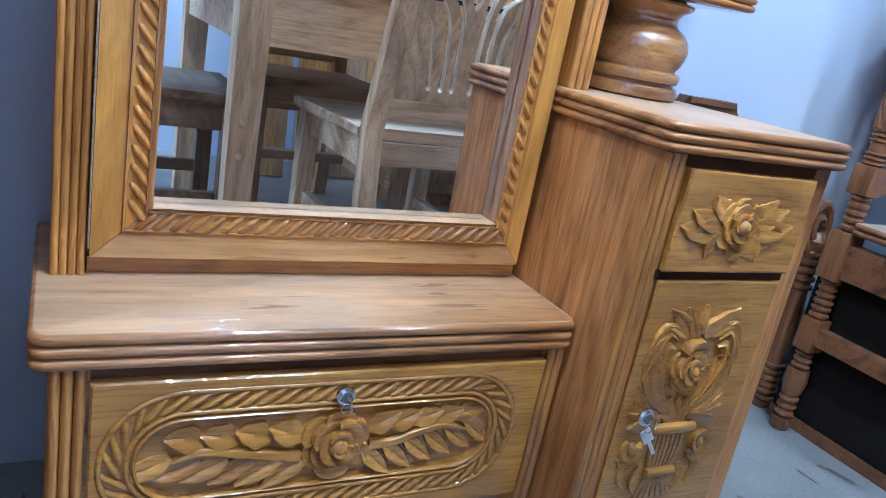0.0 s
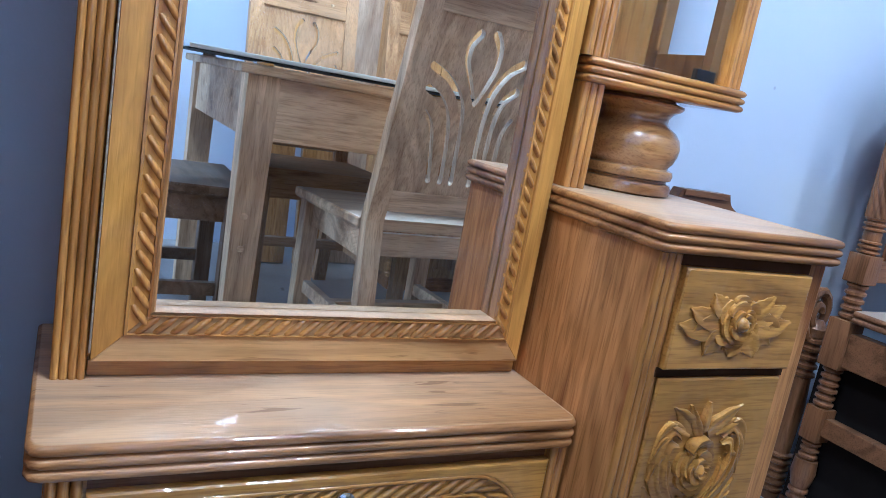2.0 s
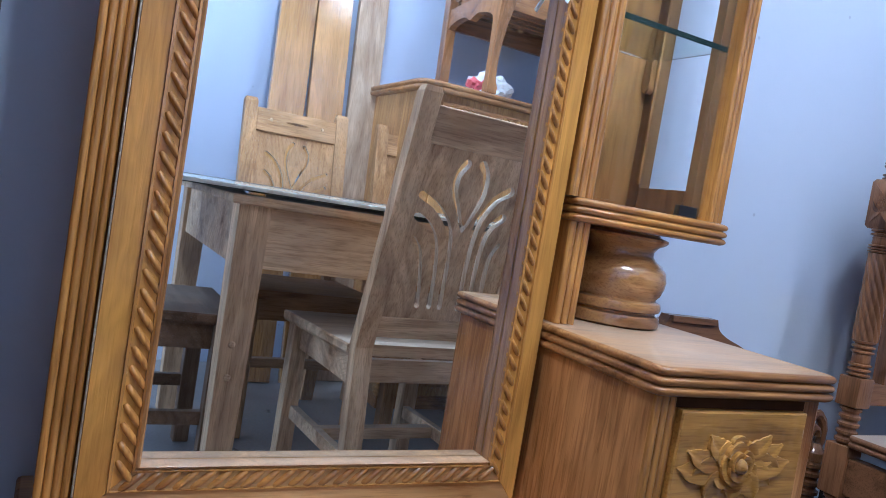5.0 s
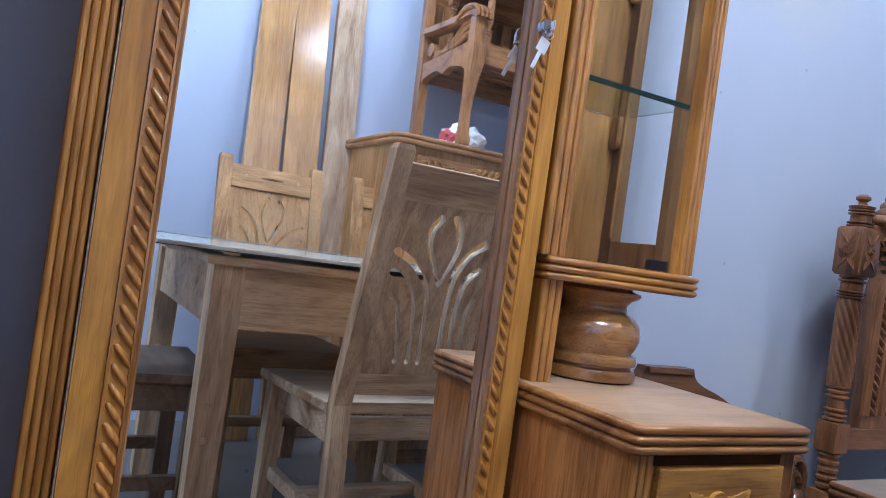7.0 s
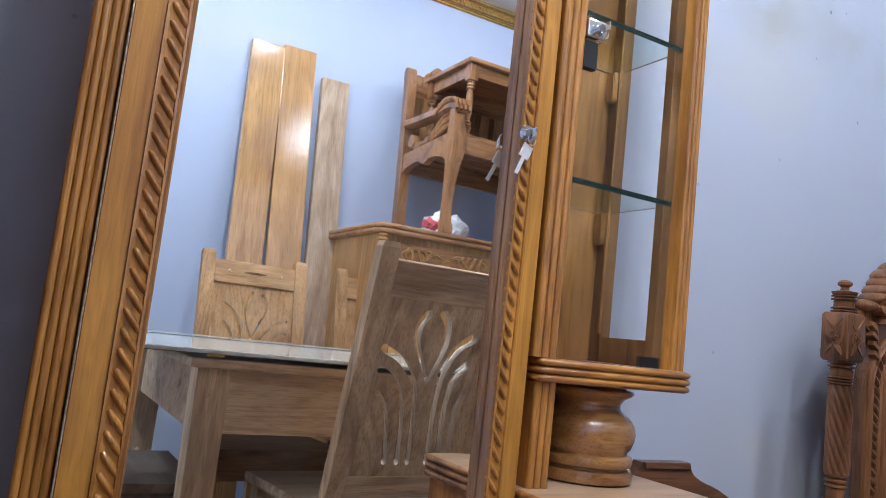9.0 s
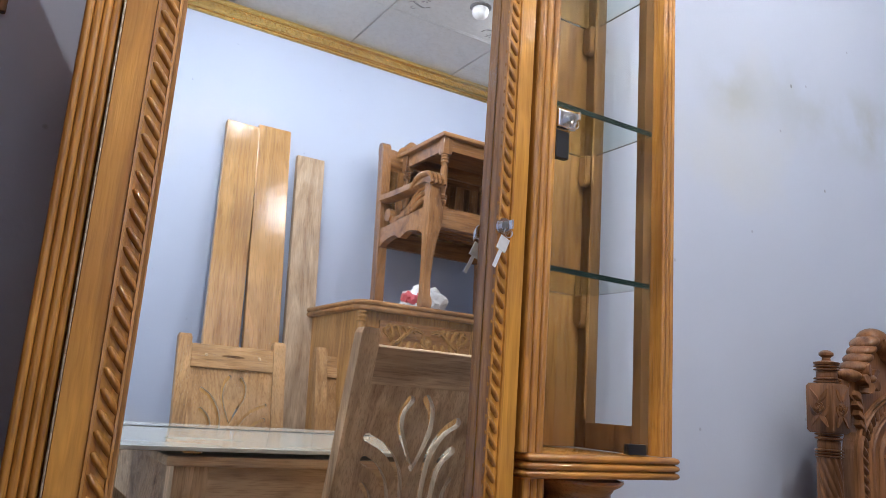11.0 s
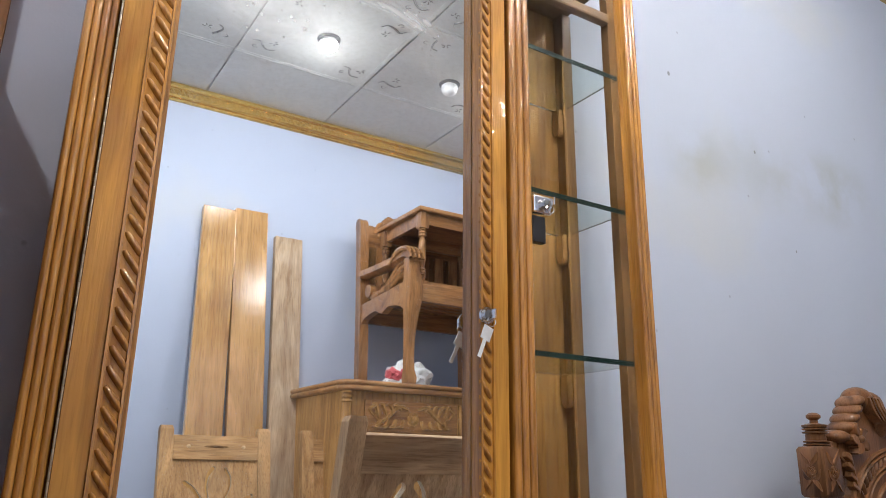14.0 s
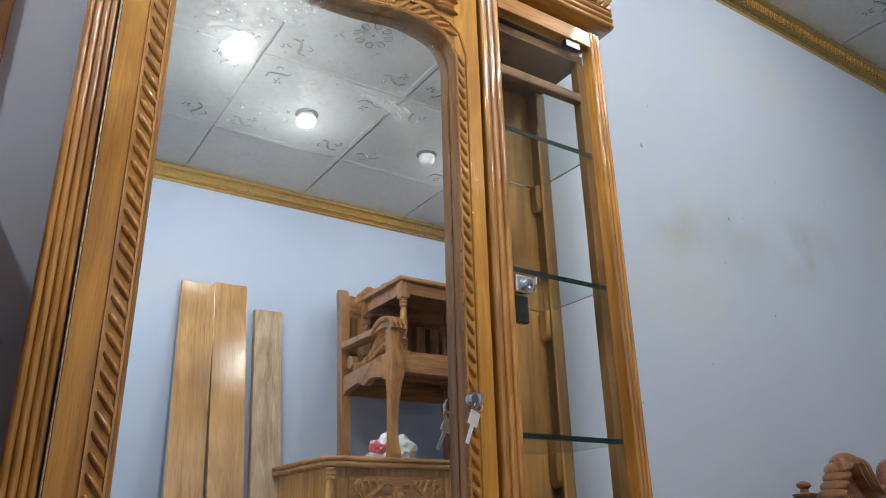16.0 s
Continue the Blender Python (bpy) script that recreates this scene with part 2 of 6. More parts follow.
def mirror_silver(name):
    """Silvered glass with a film of dust and a few finger marks."""
    m, nt, bs = nodes_of(name)
    N = nt.nodes.new
    bs.inputs["Metallic"].default_value = 1.0
    bs.inputs["Base Color"].default_value = (0.87, 0.90, 0.915, 1)
    bs.inputs["Roughness"].default_value = 0.012
    dust = N("ShaderNodeBsdfDiffuse")
    dust.inputs[0].default_value = (0.75, 0.75, 0.75, 1)
    co, n, v = N("ShaderNodeTexCoord"), N("ShaderNodeTexNoise"), N("ShaderNodeTexVoronoi")
    n.inputs["Scale"].default_value, n.inputs["Detail"].default_value, n.inputs["Distortion"].default_value = 5, 8, 1.2
    v.inputs["Scale"].default_value, v.voronoi_dimensions = 42, "2D"
    link(nt, co.outputs["Object"], n.inputs["Vector"])
    sx, cx = N("ShaderNodeSeparateXYZ"), N("ShaderNodeCombineXYZ")
    link(nt, co.outputs["Object"], sx.inputs[0])
    link(nt, sx.outputs[0], cx.inputs[0]); link(nt, sx.outputs[2], cx.inputs[1])
    link(nt, cx.outputs[0], v.inputs["Vector"])
    r = ramp(nt, [(0.38, (0.02, 0.02, 0.02)), (0.52, (0.10, 0.10, 0.10)), (0.62, (0.5, 0.5, 0.5))])
    link(nt, n.outputs["Fac"], r.inputs[0])
    vr = ramp(nt, [(0.0, (0.4, 0.4, 0.4)), (0.05, (0.3, 0.3, 0.3)), (0.10, (0, 0, 0))])
    link(nt, v.outputs["Distance"], vr.inputs[0])
    gate = ramp(nt, [(0.47, (0, 0, 0)), (0.55, (1, 1, 1))])
    link(nt, n.outputs["Fac"], gate.inputs[0])
    mul = N("ShaderNodeMath"); mul.operation = "MULTIPLY"
    link(nt, vr.outputs[0], mul.inputs[0]); link(nt, gate.outputs[0], mul.inputs[1])
    add = N("ShaderNodeMath"); add.operation = "ADD"
    link(nt, r.outputs[0], add.inputs[0]); link(nt, mul.outputs[0], add.inputs[1])
    sep, up = N("ShaderNodeSeparateXYZ"), N("ShaderNodeMapRange")
    link(nt, co.outputs["Object"], sep.inputs[0]); link(nt, sep.outputs[2], up.inputs[0])
    up.inputs[1].default_value, up.inputs[2].default_value, up.inputs[3].default_value = 1.35, 1.7, 0.03
    hgt = N("ShaderNodeMath"); hgt.operation = "MULTIPLY"
    link(nt, add.outputs[0], hgt.inputs[0]); link(nt, up.outputs[0], hgt.inputs[1])
    mix = N("ShaderNodeMixShader")
    film, haze = N("ShaderNodeBsdfGlossy"), N("ShaderNodeMixShader")
    film.inputs["Roughness"].default_value = 0.16
    haze.inputs[0].default_value = 0.012
    link(nt, bs.outputs[0], haze.inputs[1]); link(nt, film.outputs[0], haze.inputs[2])
    link(nt, hgt.outputs[0], mix.inputs[0]); link(nt, haze.outputs[0], mix.inputs[1]); link(nt, dust.outputs[0], mix.inputs[2])
    link(nt, mix.outputs[0], nt.nodes["Material Output"].inputs[0])
    return m


HONEY, HONEY_D = (0.52, 0.25, 0.052), (0.33, 0.135, 0.024)
M_Z = wood("honey_teak_upright", HONEY, HONEY_D, "z", 0.34, 1.0, coat_ior=1.78, gloss=0.04, wave=(95.0, 0.5, 0.0011))
M_STILE = wood("honey_teak_stile", (0.58, 0.29, 0.055), (0.42, 0.18, 0.028), "z", 0.4, 0.6, coat_ior=1.5, gloss=0.06, wave=(22.0, 0.5, 0.003), pores=0.3, streaky=0.15, figure=0.2)
M_X = wood("honey_teak_across", HONEY, HONEY_D, "x", 0.34, 1.0, coat_ior=1.8, gloss=0.04, wave=(95.0, 0.5, 0.0011))
# lighter than the other honey teak: the bottom rail's sheen is in its colour
M_RAIL = wood("honey_teak_rail", (0.60, 0.345, 0.125), (0.42, 0.20, 0.06), "x", 0.36, 0.9, 0.15, (0.6, 0.45, 0.3), coat_ior=1.7, gloss=0.06, pores=0.4, wave=(60.0, 0.5, 0.0014), scars=0.5)
M_SIDE = wood("red_teak_side", (0.56, 0.268, 0.083), (0.31, 0.125, 0.034), "z", 0.4, 0.4, streaky=0.5, figure=0.3, scars=0.35)
# shelf's level faces: dust, plus light bounced off the mirror, painted into the colour
M_SHELF = wood("shelf_teak", (0.46, 0.235, 0.085), (0.19, 0.078, 0.026), "x", 0.34, 0.9, 0, (0.62, 0.455, 0.30), top_dust_light=0.55, top_coat=0.0, gloss=0.05, coat_ior=1.85, wave=(60.0, 0.4, 0.0011), scars=0.55, knots=0.9, figure=0.5)
M_TOP = wood("dusty_top_teak", (0.42, 0.20, 0.06), (0.2, 0.08, 0.02), "x", 0.34, 0.8, 0, (0.53, 0.41, 0.285), top_dust_light=0.6, top_coat=0.12, gloss=0.16)
M_PANEL = wood("carved_teak", (0.52, 0.265, 0.050), (0.42, 0.195, 0.036), "x", 0.3, 0.95, 0, grain=0.8, knots=0.3, coat_ior=1.7, gloss=0.09, wave=(60.0, 0.8, 0.002), figure=0.2, streaky=0.12)
# next two are darkened: the tower's dim inside is put into their colour
M_PLY = wood("darkened_back_ply", (0.27, 0.145, 0.045), (0.18, 0.085, 0.026), "z", 0.5, 0.05, grain=0.6, knots=0)
M_INNER = wood("darkened_inner_teak", (0.20, 0.112, 0.044), (0.10, 0.05, 0.02), "z", 0.45, 0.15, knots=0)
M_RED = wood("dark_mahogany", (0.235, 0.108, 0.046), (0.10, 0.045, 0.02), "z", 0.35, 0.5, knots=0, figure=0.12)
M_RED_X = wood("dark_mahogany_across", (0.205, 0.097, 0.044), (0.09, 0.04, 0.019), "x", 0.35, 0.45, knots=0, figure=0.12)
M_SEAT = wood("dusty_mahogany", (0.205, 0.097, 0.044), (0.09, 0.04, 0.019), "x", 0.35, 0.4, 0, (0.42, 0.37, 0.32), top_dust_light=0.65, knots=0)
M_RAW = wood("raw_timber", (0.71, 0.525, 0.335), (0.42, 0.285, 0.175), "z", 0.6, 0.04, 0.25, (0.52, 0.42, 0.32))
M_RAW_X = wood("raw_timber_across", (0.71, 0.525, 0.335), (0.42, 0.285, 0.175), "x", 0.6, 0.04, 0.25, (0.62, 0.56, 0.47), top_dust_light=0.7)
M_RAW_RAIL = wood("raw_timber_rail", (0.71, 0.525, 0.335), (0.42, 0.285, 0.175), "x", 0.6, 0.04, 0.25, (0.52, 0.42, 0.32))
# raw timber darkened: the shade on the table-end chair is in its colour
M_RAW_SHADED = wood("shaded_raw_timber", (0.25, 0.165, 0.105), (0.13, 0.08, 0.05), "z", 0.55, 0.05, 0.2, (0.3, 0.24, 0.19), knots=0)
M_RAW_SHADED_X = wood("shaded_raw_timber_across", (0.25, 0.165, 0.105), (0.13, 0.08, 0.05), "x", 0.55, 0.05, 0.2, (0.42, 0.38, 0.33), top_dust_light=0.55, knots=0)
M_CUT = wood("fresh_cut_timber", (0.72, 0.63, 0.52), (0.56, 0.46, 0.36), "z", 0.6, 0.05, knots=0)
# the lip's pale upper face is lamp sheen put into its colour
M_LIP = wood("sheen_lip_teak", (0.45, 0.235, 0.085), (0.28, 0.13, 0.04), "z", 0.34, 0.9, 0, (0.50, 0.40, 0.29), top_dust_light=0.5)
M_PALE = wood("pale_timber", (0.48, 0.29, 0.14), (0.29, 0.155, 0.065), "z", 0.5, 0.1, 0.15, (0.5, 0.42, 0.33))
M_PALE_X = wood("pale_timber_across", (0.48, 0.29, 0.14), (0.29, 0.155, 0.065), "x", 0.5, 0.1, 0.15, (0.5, 0.42, 0.33), top_dust_light=0.3)
M_GREYPLANK = wood("grey_plank", (0.52, 0.40, 0.29), (0.36, 0.25, 0.17), "z", 0.55, 0.05, 0.3, (0.48, 0.4, 0.34))
M_PLANK = wood("varnished_plank", (0.56, 0.325, 0.12), (0.47, 0.26, 0.088), "z", 0.3, 0.95, grain=0.7, knots=0.3, gloss=0.12, coat_ior=1.9, wave=(30.0, 0.35, 0.002), figure=0.25)
M_CHEST = wood("chest_teak", (0.47, 0.265, 0.10), (0.33, 0.17, 0.06), "z", 0.36, 0.6, grain=0.8, knots=0.2, gloss=0.1)
M_BROWN = wood("sofa_teak", (0.36, 0.178, 0.068), (0.17, 0.075, 0.03), "z", 0.35, 0.8, 0.1, (0.45, 0.33, 0.22), knots=0)
M_BROWN_X = wood("sofa_teak_across", (0.36, 0.178, 0.068), (0.17, 0.075, 0.03), "x", 0.35, 0.8, 0.1, (0.45, 0.33, 0.22), knots=0)
M_BRASS = plain("hinge_brass", (0.42, 0.35, 0.27), 0.5, 0.45, 0, 60, 0.3)
M_LAMINATE = plain("pale_glass_back", (0.56, 0.58, 0.53), 0.12, 0, 0, 6, 0.05)
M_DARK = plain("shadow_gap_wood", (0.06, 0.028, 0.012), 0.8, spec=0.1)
# near-black: the deep shade under the carved chair is in this colour
M_BOX_SHADE = plain("box_shade_black", (0.012, 0.009, 0.008), 0.8, spec=0.1)
M_WALL = wall_paint("lavender_wall", (0.45, 0.51, 0.665), (0.48, 0.52, 0.615))
M_WALL_DAMP = wall_paint("damp_lavender_wall", (0.515, 0.555, 0.665), (0.545, 0.565, 0.615),
                         damp=((1.86, 1.74, 0.22, 0.15, 0.9), (1.26, 1.69, 0.16, 0.12, 0.7), (1.55, 1.72, 0.42, 0.16, 0.5)),
                         spots=((1.178, 1.903, 0.006, (0.45, 0.44, 0.42)), (1.49, 1.77, 0.005, (0.5, 0.48, 0.45)), (1.62, 1.52, 0.004, (0.55, 0.53, 0.5))))
M_CEIL = plain("ceiling_board", (0.60, 0.61, 0.61), 0.5, 0, 0.05, 50, 0.06)
M_FLOOR = cement("grey_cement", (0.27, 0.265, 0.26))
M_STAMP = plain("stamped_grey", (0.17, 0.17, 0.175), 0.35, 0.1, 0, 60, 0.3)
M_URN = wood("urn_teak", (0.42, 0.225, 0.075), (0.24, 0.11, 0.034), "x", 0.3, 1.0, knots=0.2, coat_ior=1.9, gloss=0.03)
M_GOLD = plain("gilt_plaster", (0.70, 0.47, 0.16), 0.27, 0.9, 0.12, 60, 0.14)
M_CHROME = plain("chrome", (0.8, 0.8, 0.8), 0.12, 1.0, 0, 50, 0.05)
M_TAG = plain("tin_tag", (0.75, 0.75, 0.74), 0.3, 0.4, 0, 80, 0.1)
M_BLACK = plain("black_plastic", (0.012, 0.012, 0.014), 0.3)
M_WHITE = plain("white_plastic", (0.75, 0.75, 0.75), 0.4)
M_BAG = plain("polythene_bag", (0.78, 0.8, 0.82), 0.25, 0, 0.15, 40, 0.1)
M_BAGRED = plain("red_print", (0.55, 0.10, 0.12), 0.3)
M_BULB_ADDED = plain("added_unseen_bulb", (0.9, 0.9, 0.9), 0.4, emit=LAMP_POWER * 0.8)
M_BULB_WIDE = plain("lit_broad_bulb", (0.9, 0.9, 0.9), 0.4, emit=LAMP_POWER * 0.36)
M_BULB_DIM = plain("lit_small_bulb", (0.9, 0.9, 0.9), 0.4, emit=LAMP_POWER * 0.23)
M_BULB_FAR = plain("lit_far_bulb", (0.9, 0.9, 0.9), 0.4, emit=LAMP_POWER * 0.35)
M_BULB_HALF = plain("lit_half_bulb", (0.9, 0.9, 0.9), 0.4, emit=LAMP_POWER * 0.56)
M_RING = plain("dark_lamp_ring", (0.17, 0.17, 0.175), 0.4, 0.6)
M_MIRROR = mirror_silver("mirror_silver")
M_GLASS = glass("clear_glass", (0.97, 0.99, 0.98), ior=1.22)
M_GREEN = glass("shelf_glass", (0.86, 0.95, 0.91))
M_EDGE = plain("green_glass_edge", (0.004, 0.014, 0.011), 0.5, spec=0.12)


# ---------- mesh helpers ----------
def part(name, bm, material, parent=None, label="", smooth=False, sharp=40.0):
    bmesh.ops.recalc_face_normals(bm, faces=bm.faces)
    me = bpy.data.meshes.new(name)
    bm.to_mesh(me)
    bm.free()
    if smooth:
        for p in me.polygons:
            p.use_smooth = True
        me.set_sharp_from_angle(angle=radians(sharp))
    me.materials.append(material)
    ob = new(name, me)
    if parent is not None:
        ob.parent = parent
    if label:
        tagged(ob, label)
    return ob


def islands(name, bm, material, parent, label="", smooth=False):
    """Each loose shell of bm as a part of its own."""
    todo = set(bm.verts)
    made = []
    while todo:
        stack, got = [todo.pop()], []
        while stack:
            v = stack.pop()
            got.append(v)
            for e in v.link_edges:
                w = e.other_vert(v)
                if w in todo:
                    todo.discard(w)
                    stack.append(w)
        got.sort(key=lambda v: v.index)
        sub = bmesh.new()
        at = {v: sub.verts.new(v.co) for v in got}
        for f in {f for v in got for f in v.link_faces}:
            sub.faces.new([at[v] for v in f.verts])
        made.append(part(name, sub, material, parent, label, smooth, 55.0))
    bm.free()
    return made


def thing(name, label, category, place=(0, 0, 0), turn=0.0, group="", kind=""):
    ob = new(name)
    ob.empty_display_size = 0.05
    ob.matrix_basis = pose(*place, 0, 0, turn)
    return tagged(ob, label, category, group, kind)


def box(bm, x0, x1, y0, y1, z0, z1, b=0.0):
    v = [bm.verts.new(p) for p in ((x0, y0, z0), (x1, y0, z0), (x1, y1, z0), (x0, y1, z0),
                                   (x0, y0, z1), (x1, y0, z1), (x1, y1, z1), (x0, y1, z1))]
    f = [bm.faces.new([v[i] for i in q]) for q in ((3, 2, 1, 0), (4, 5, 6, 7), (0, 1, 5, 4), (1, 2, 6, 5), (2, 3, 7, 6), (3, 0, 4, 7))]
    if b:
        bmesh.ops.bevel(bm, geom=list({e for q in f for e in q.edges}), offset=b, segments=2, profile=0.6, affect="EDGES")


def boxed(name, mat, parent, x0, x1, y0, y1, z0, z1, b=0.003, label=""):
    bm = bmesh.new()
    box(bm, x0, x1, y0, y1, z0, z1, b)
    return part(name, bm, mat, parent, label)


def rings(bm, loops, caps=True, closed=False):
    """Skin a list of equal-length point loops."""
    rows = [[bm.verts.new(p) for p in loop] for loop in loops]
    n = len(rows[0])
    pairs = list(zip(rows, rows[1:])) + ([(rows[-1], rows[0])] if closed else [])
    for a, b in pairs:
        for i in range(n):
            j = (i + 1) % n
            bm.faces.new((a[i], a[j], b[j], b[i]))
    if caps and not closed:
        bm.faces.new(rows[0][::-1])
        bm.faces.new(rows[-1])


def lathe(bm, prof, cx, cy, z0=0.0, n=24):
    """Turned shape: prof is rows of (radius, height)."""
    rings(bm, [[(cx + r * math.cos(2 * math.pi * k / n), cy + r * math.sin(2 * math.pi * k / n), z0 + z) for k in range(n)] for r, z in prof])


def sweep(bm, pts, sec, normal=(0, -1, 0), closed=False, size=None):
    """Carry a section (side, out) along a path that lies across `normal`."""
    P = [Vector(p) for p in pts]
    nn = Vector(normal).normalized()
    loops = []
    for i, p in enumerate(P):
        a = P[i - 1] if (i or closed) else p
        b = P[(i + 1) % len(P)] if (i < len(P) - 1 or closed) else p
        t = (b - a).normalized()
        s = t.cross(nn).normalized()
        k = size(i / max(1, len(P) - 1)) if size else 1.0
        loops.append([p + s * u * k + nn * w * k for u, w in sec])
    rings(bm, loops, not closed, closed)


def circle(r, n=8):
    return [(r * math.cos(2 * math.pi * k / n), r * math.sin(2 * math.pi * k / n)) for k in range(n)]


def spline(ctrl, n=10):
    """Smooth open curve through the given points (Catmull-Rom)."""
    C = [Vector(c) for c in ctrl]
    C = [C[0] * 2 - C[1], *C, C[-1] * 2 - C[-2]]
    out = []
    for i in range(1, len(C) - 2):
        a, b, c, d = C[i - 1:i + 3]
        for k in range(n):
            t = k / n
            out.append(0.5 * ((2 * b) + (c - a) * t + (2 * a - 5 * b + 4 * c - d) * t * t + (3 * b - a - 3 * c + d) * t ** 3))
    out.append(C[-2])
    return out


def reeded_slab(bm, x0, x1, y0, y1, z0, z1, reeds=3, depth=0.005, corner=0.012, sides=(True, True, True)):
    """Board whose edges carry half-round reeds; sides: left, front, right (the back stays flat)."""
    loops = []
    n = reeds * 6
    h = z1 - z0
    for k in range(n + 1):
        ph = (k % 6) / 6.0
        o = depth * (1 - math.sqrt(max(0.0, math.sin(math.pi * ph)))) if k % 6 else depth
        l, f, r = (o if s else 0.0 for s in sides)
        a, b, c = x0 + l, x1 - r, y0 + f
        q = corner
        loop = [(a, y1), (a, c + q), (a + q * 0.3, c + q * 0.3), (a + q, c), (b - q, c), (b - q * 0.3, c + q * 0.3), (b, c + q), (b, y1)]
        loops.append([(x, y, z0 + h * k / n) for x, y in loop])
    rings(bm, loops)


def fluted(bm, x0, x1, y0, y1, z0, z1, n=3, depth=0.005):
    """Upright board with n rounded reeds on its front."""
    w = x1 - x0
    front = []
    for i in range(n):
        for ph in (0.0, 0.03, 0.08, 0.16, 0.28, 0.42, 0.58, 0.72, 0.84, 0.92, 0.97):
            front.append((x0 + w * (i + ph) / n, y0 + 1.35 * depth * (1 - math.sin(math.pi * ph) ** 0.34)))
    front.append((x1, y0 + 1.35 * depth))
    loop = front + [(x1, y1), (x0, y1)]
    rings(bm, [[(x, y, z) for x, y in loop] for z in (z0, z1)])


def flat_map(y0):
    """Maps carving coordinates (across, up, out) onto an upright face that looks along -y."""
    return lambda u, v, h: Vector((u, y0 - h, v))


def leaf(bm, M, ctrl, width, height, steps=9, cross=6, curl=0.0, groove=0.35, base=0.35):
    """One carved leaf: a ridged, tapered blade along the curve through ctrl."""
    P = spline([(u, v, 0) for u, v in ctrl], max(2, steps // (len(ctrl) - 1)))
    m = len(P) - 1
    cross = 8 if cross == 6 else cross
    rows = []
    for i, p in enumerate(P):
        s = i / m
        t = (P[min(i + 1, m)] - P[max(i - 1, 0)]).normalized()
        side = Vector((-t.y, t.x, 0))
        w = width * (base + (1 - base) * math.sin(math.pi * min(1, s * 0.9 + 0.1))) * (1 - s ** 4)
        row = []
        for j in range(cross + 1):
            c = 2 * j / cross - 1
            h = height * (1 - c * c) ** 0.5 * (0.55 + 0.6 * math.sin(math.pi * (0.15 + 0.75 * s))) - groove * height * 0.95 * max(0, 1 - abs(c) * 4)
            h += curl * c * height
            q = p + side * (w * c * 0.5)
            row.append(bm.verts.new(M(q.x, q.y, max(-0.0005, h) if abs(c) < 1 else -0.001)))
        rows.append(row)
    for a, b in zip(rows, rows[1:]):
        for j in range(cross):
            bm.faces.new((a[j], a[j + 1], b[j + 1], b[j]))


def dome(bm, M, cu, cv, ru, rv, h, n=14, k=5, power=0.5):
    rows = []
    for i in range(k):
        s = i / k
        rows.append([bm.verts.new(M(cu + ru * (1 - s) * math.cos(a), cv + rv * (1 - s) * math.sin(a), h * (1 - (1 - s) ** 2) ** power - 0.001))
                     for a in (2 * math.pi * j / n for j in range(n))])
    top = bm.verts.new(M(cu, cv, h))
    for a, b in zip(rows, rows[1:]):
        for j in range(n):
            bm.faces.new((a[j], a[(j + 1) % n], b[(j + 1) % n], b[j]))
    for j in range(n):
        bm.faces.new((rows[-1][j], rows[-1][(j + 1) % n], top))


def lobe(bm, M, ctrl, widths, height, lean=0.0, dish=0.25, vein=0.0, steps=12, cross=10, lift=0.0, sink=0.006):
    """One carved lobe with steep cut edges. widths: along its length; lean: which long edge stands proud; vein: depth of a scored midrib."""
    P = spline([(u, v, 0) for u, v in ctrl], max(3, steps // (len(ctrl) - 1)))
    m = len(P) - 1
    rows = []
    for i, p in enumerate(P):
        s = i / m
        t = (P[min(i + 1, m)] - P[max(i - 1, 0)]).normalized()
        side = Vector((-t.y, t.x, 0))
        k = s * (len(widths) - 1)
        j = min(int(k), len(widths) - 2)
        f = k - j
        f = f * f * (3 - 2 * f)
        w = widths[j] * (1 - f) + widths[j + 1] * f
        along = 0.5 + 0.5 * math.sin(math.pi * min(1.0, 0.12 + 0.75 * s))
        row = []
        for q in range(cross + 1):
            c = 2 * q / cross - 1
            h = height * along * (1 - abs(c) ** 7) * (0.62 + 0.38 * lean * c - dish * (1 - c * c)) - vein * max(0.0, 1 - abs(c) * 5) * math.sin(math.pi * s)
            at = p + side * (w * c * 0.5)
            row.append(bm.verts.new(M(at.x, at.y, lift + h if abs(c) < 1 else -sink)))
        rows.append(row)
    for a, b in zip(rows, rows[1:]):
        for j in range(cross):
            bm.faces.new((a[j], a[j + 1], b[j + 1], b[j]))
    bm.faces.new(rows[0])
    bm.faces.new(rows[-1])


def petal(bm, M, cu, cv, a0, a1, ri, ro, base, h, nu=9, nr=7, sink=0.006):
    """Cupped rose petal: a fan from angle a0 to a1 whose rim stands up and whose one end lies over its neighbour."""
    rows = []
    for i in range(nu + 3):
        f = min(1.0, max(0.0, (i - 1) / nu))
        a = a0 + (a1 - a0) * f
        out = ro * (1 - 0.20 * abs(2 * f - 1) ** 3)
        row = []
        for j in range(nr + 1):
            g = j / nr
            r = ri + (out - ri) * g
            z = base + h * (0.45 + 0.55 * f) * (0.25 + 0.75 * math.sin(math.pi * 0.5 * min(1.0, g / 0.8)) ** 1.6)
            if j == nr or i in (0, nu + 2):
                z = -sink
            row.append(bm.verts.new(M(cu + r * math.cos(a), cv + r * math.sin(a), z)))
        rows.append(row)
    for a, b in zip(rows, rows[1:]):
        for j in range(nr):
            bm.faces.new((a[j], a[j + 1], b[j + 1], b[j]))


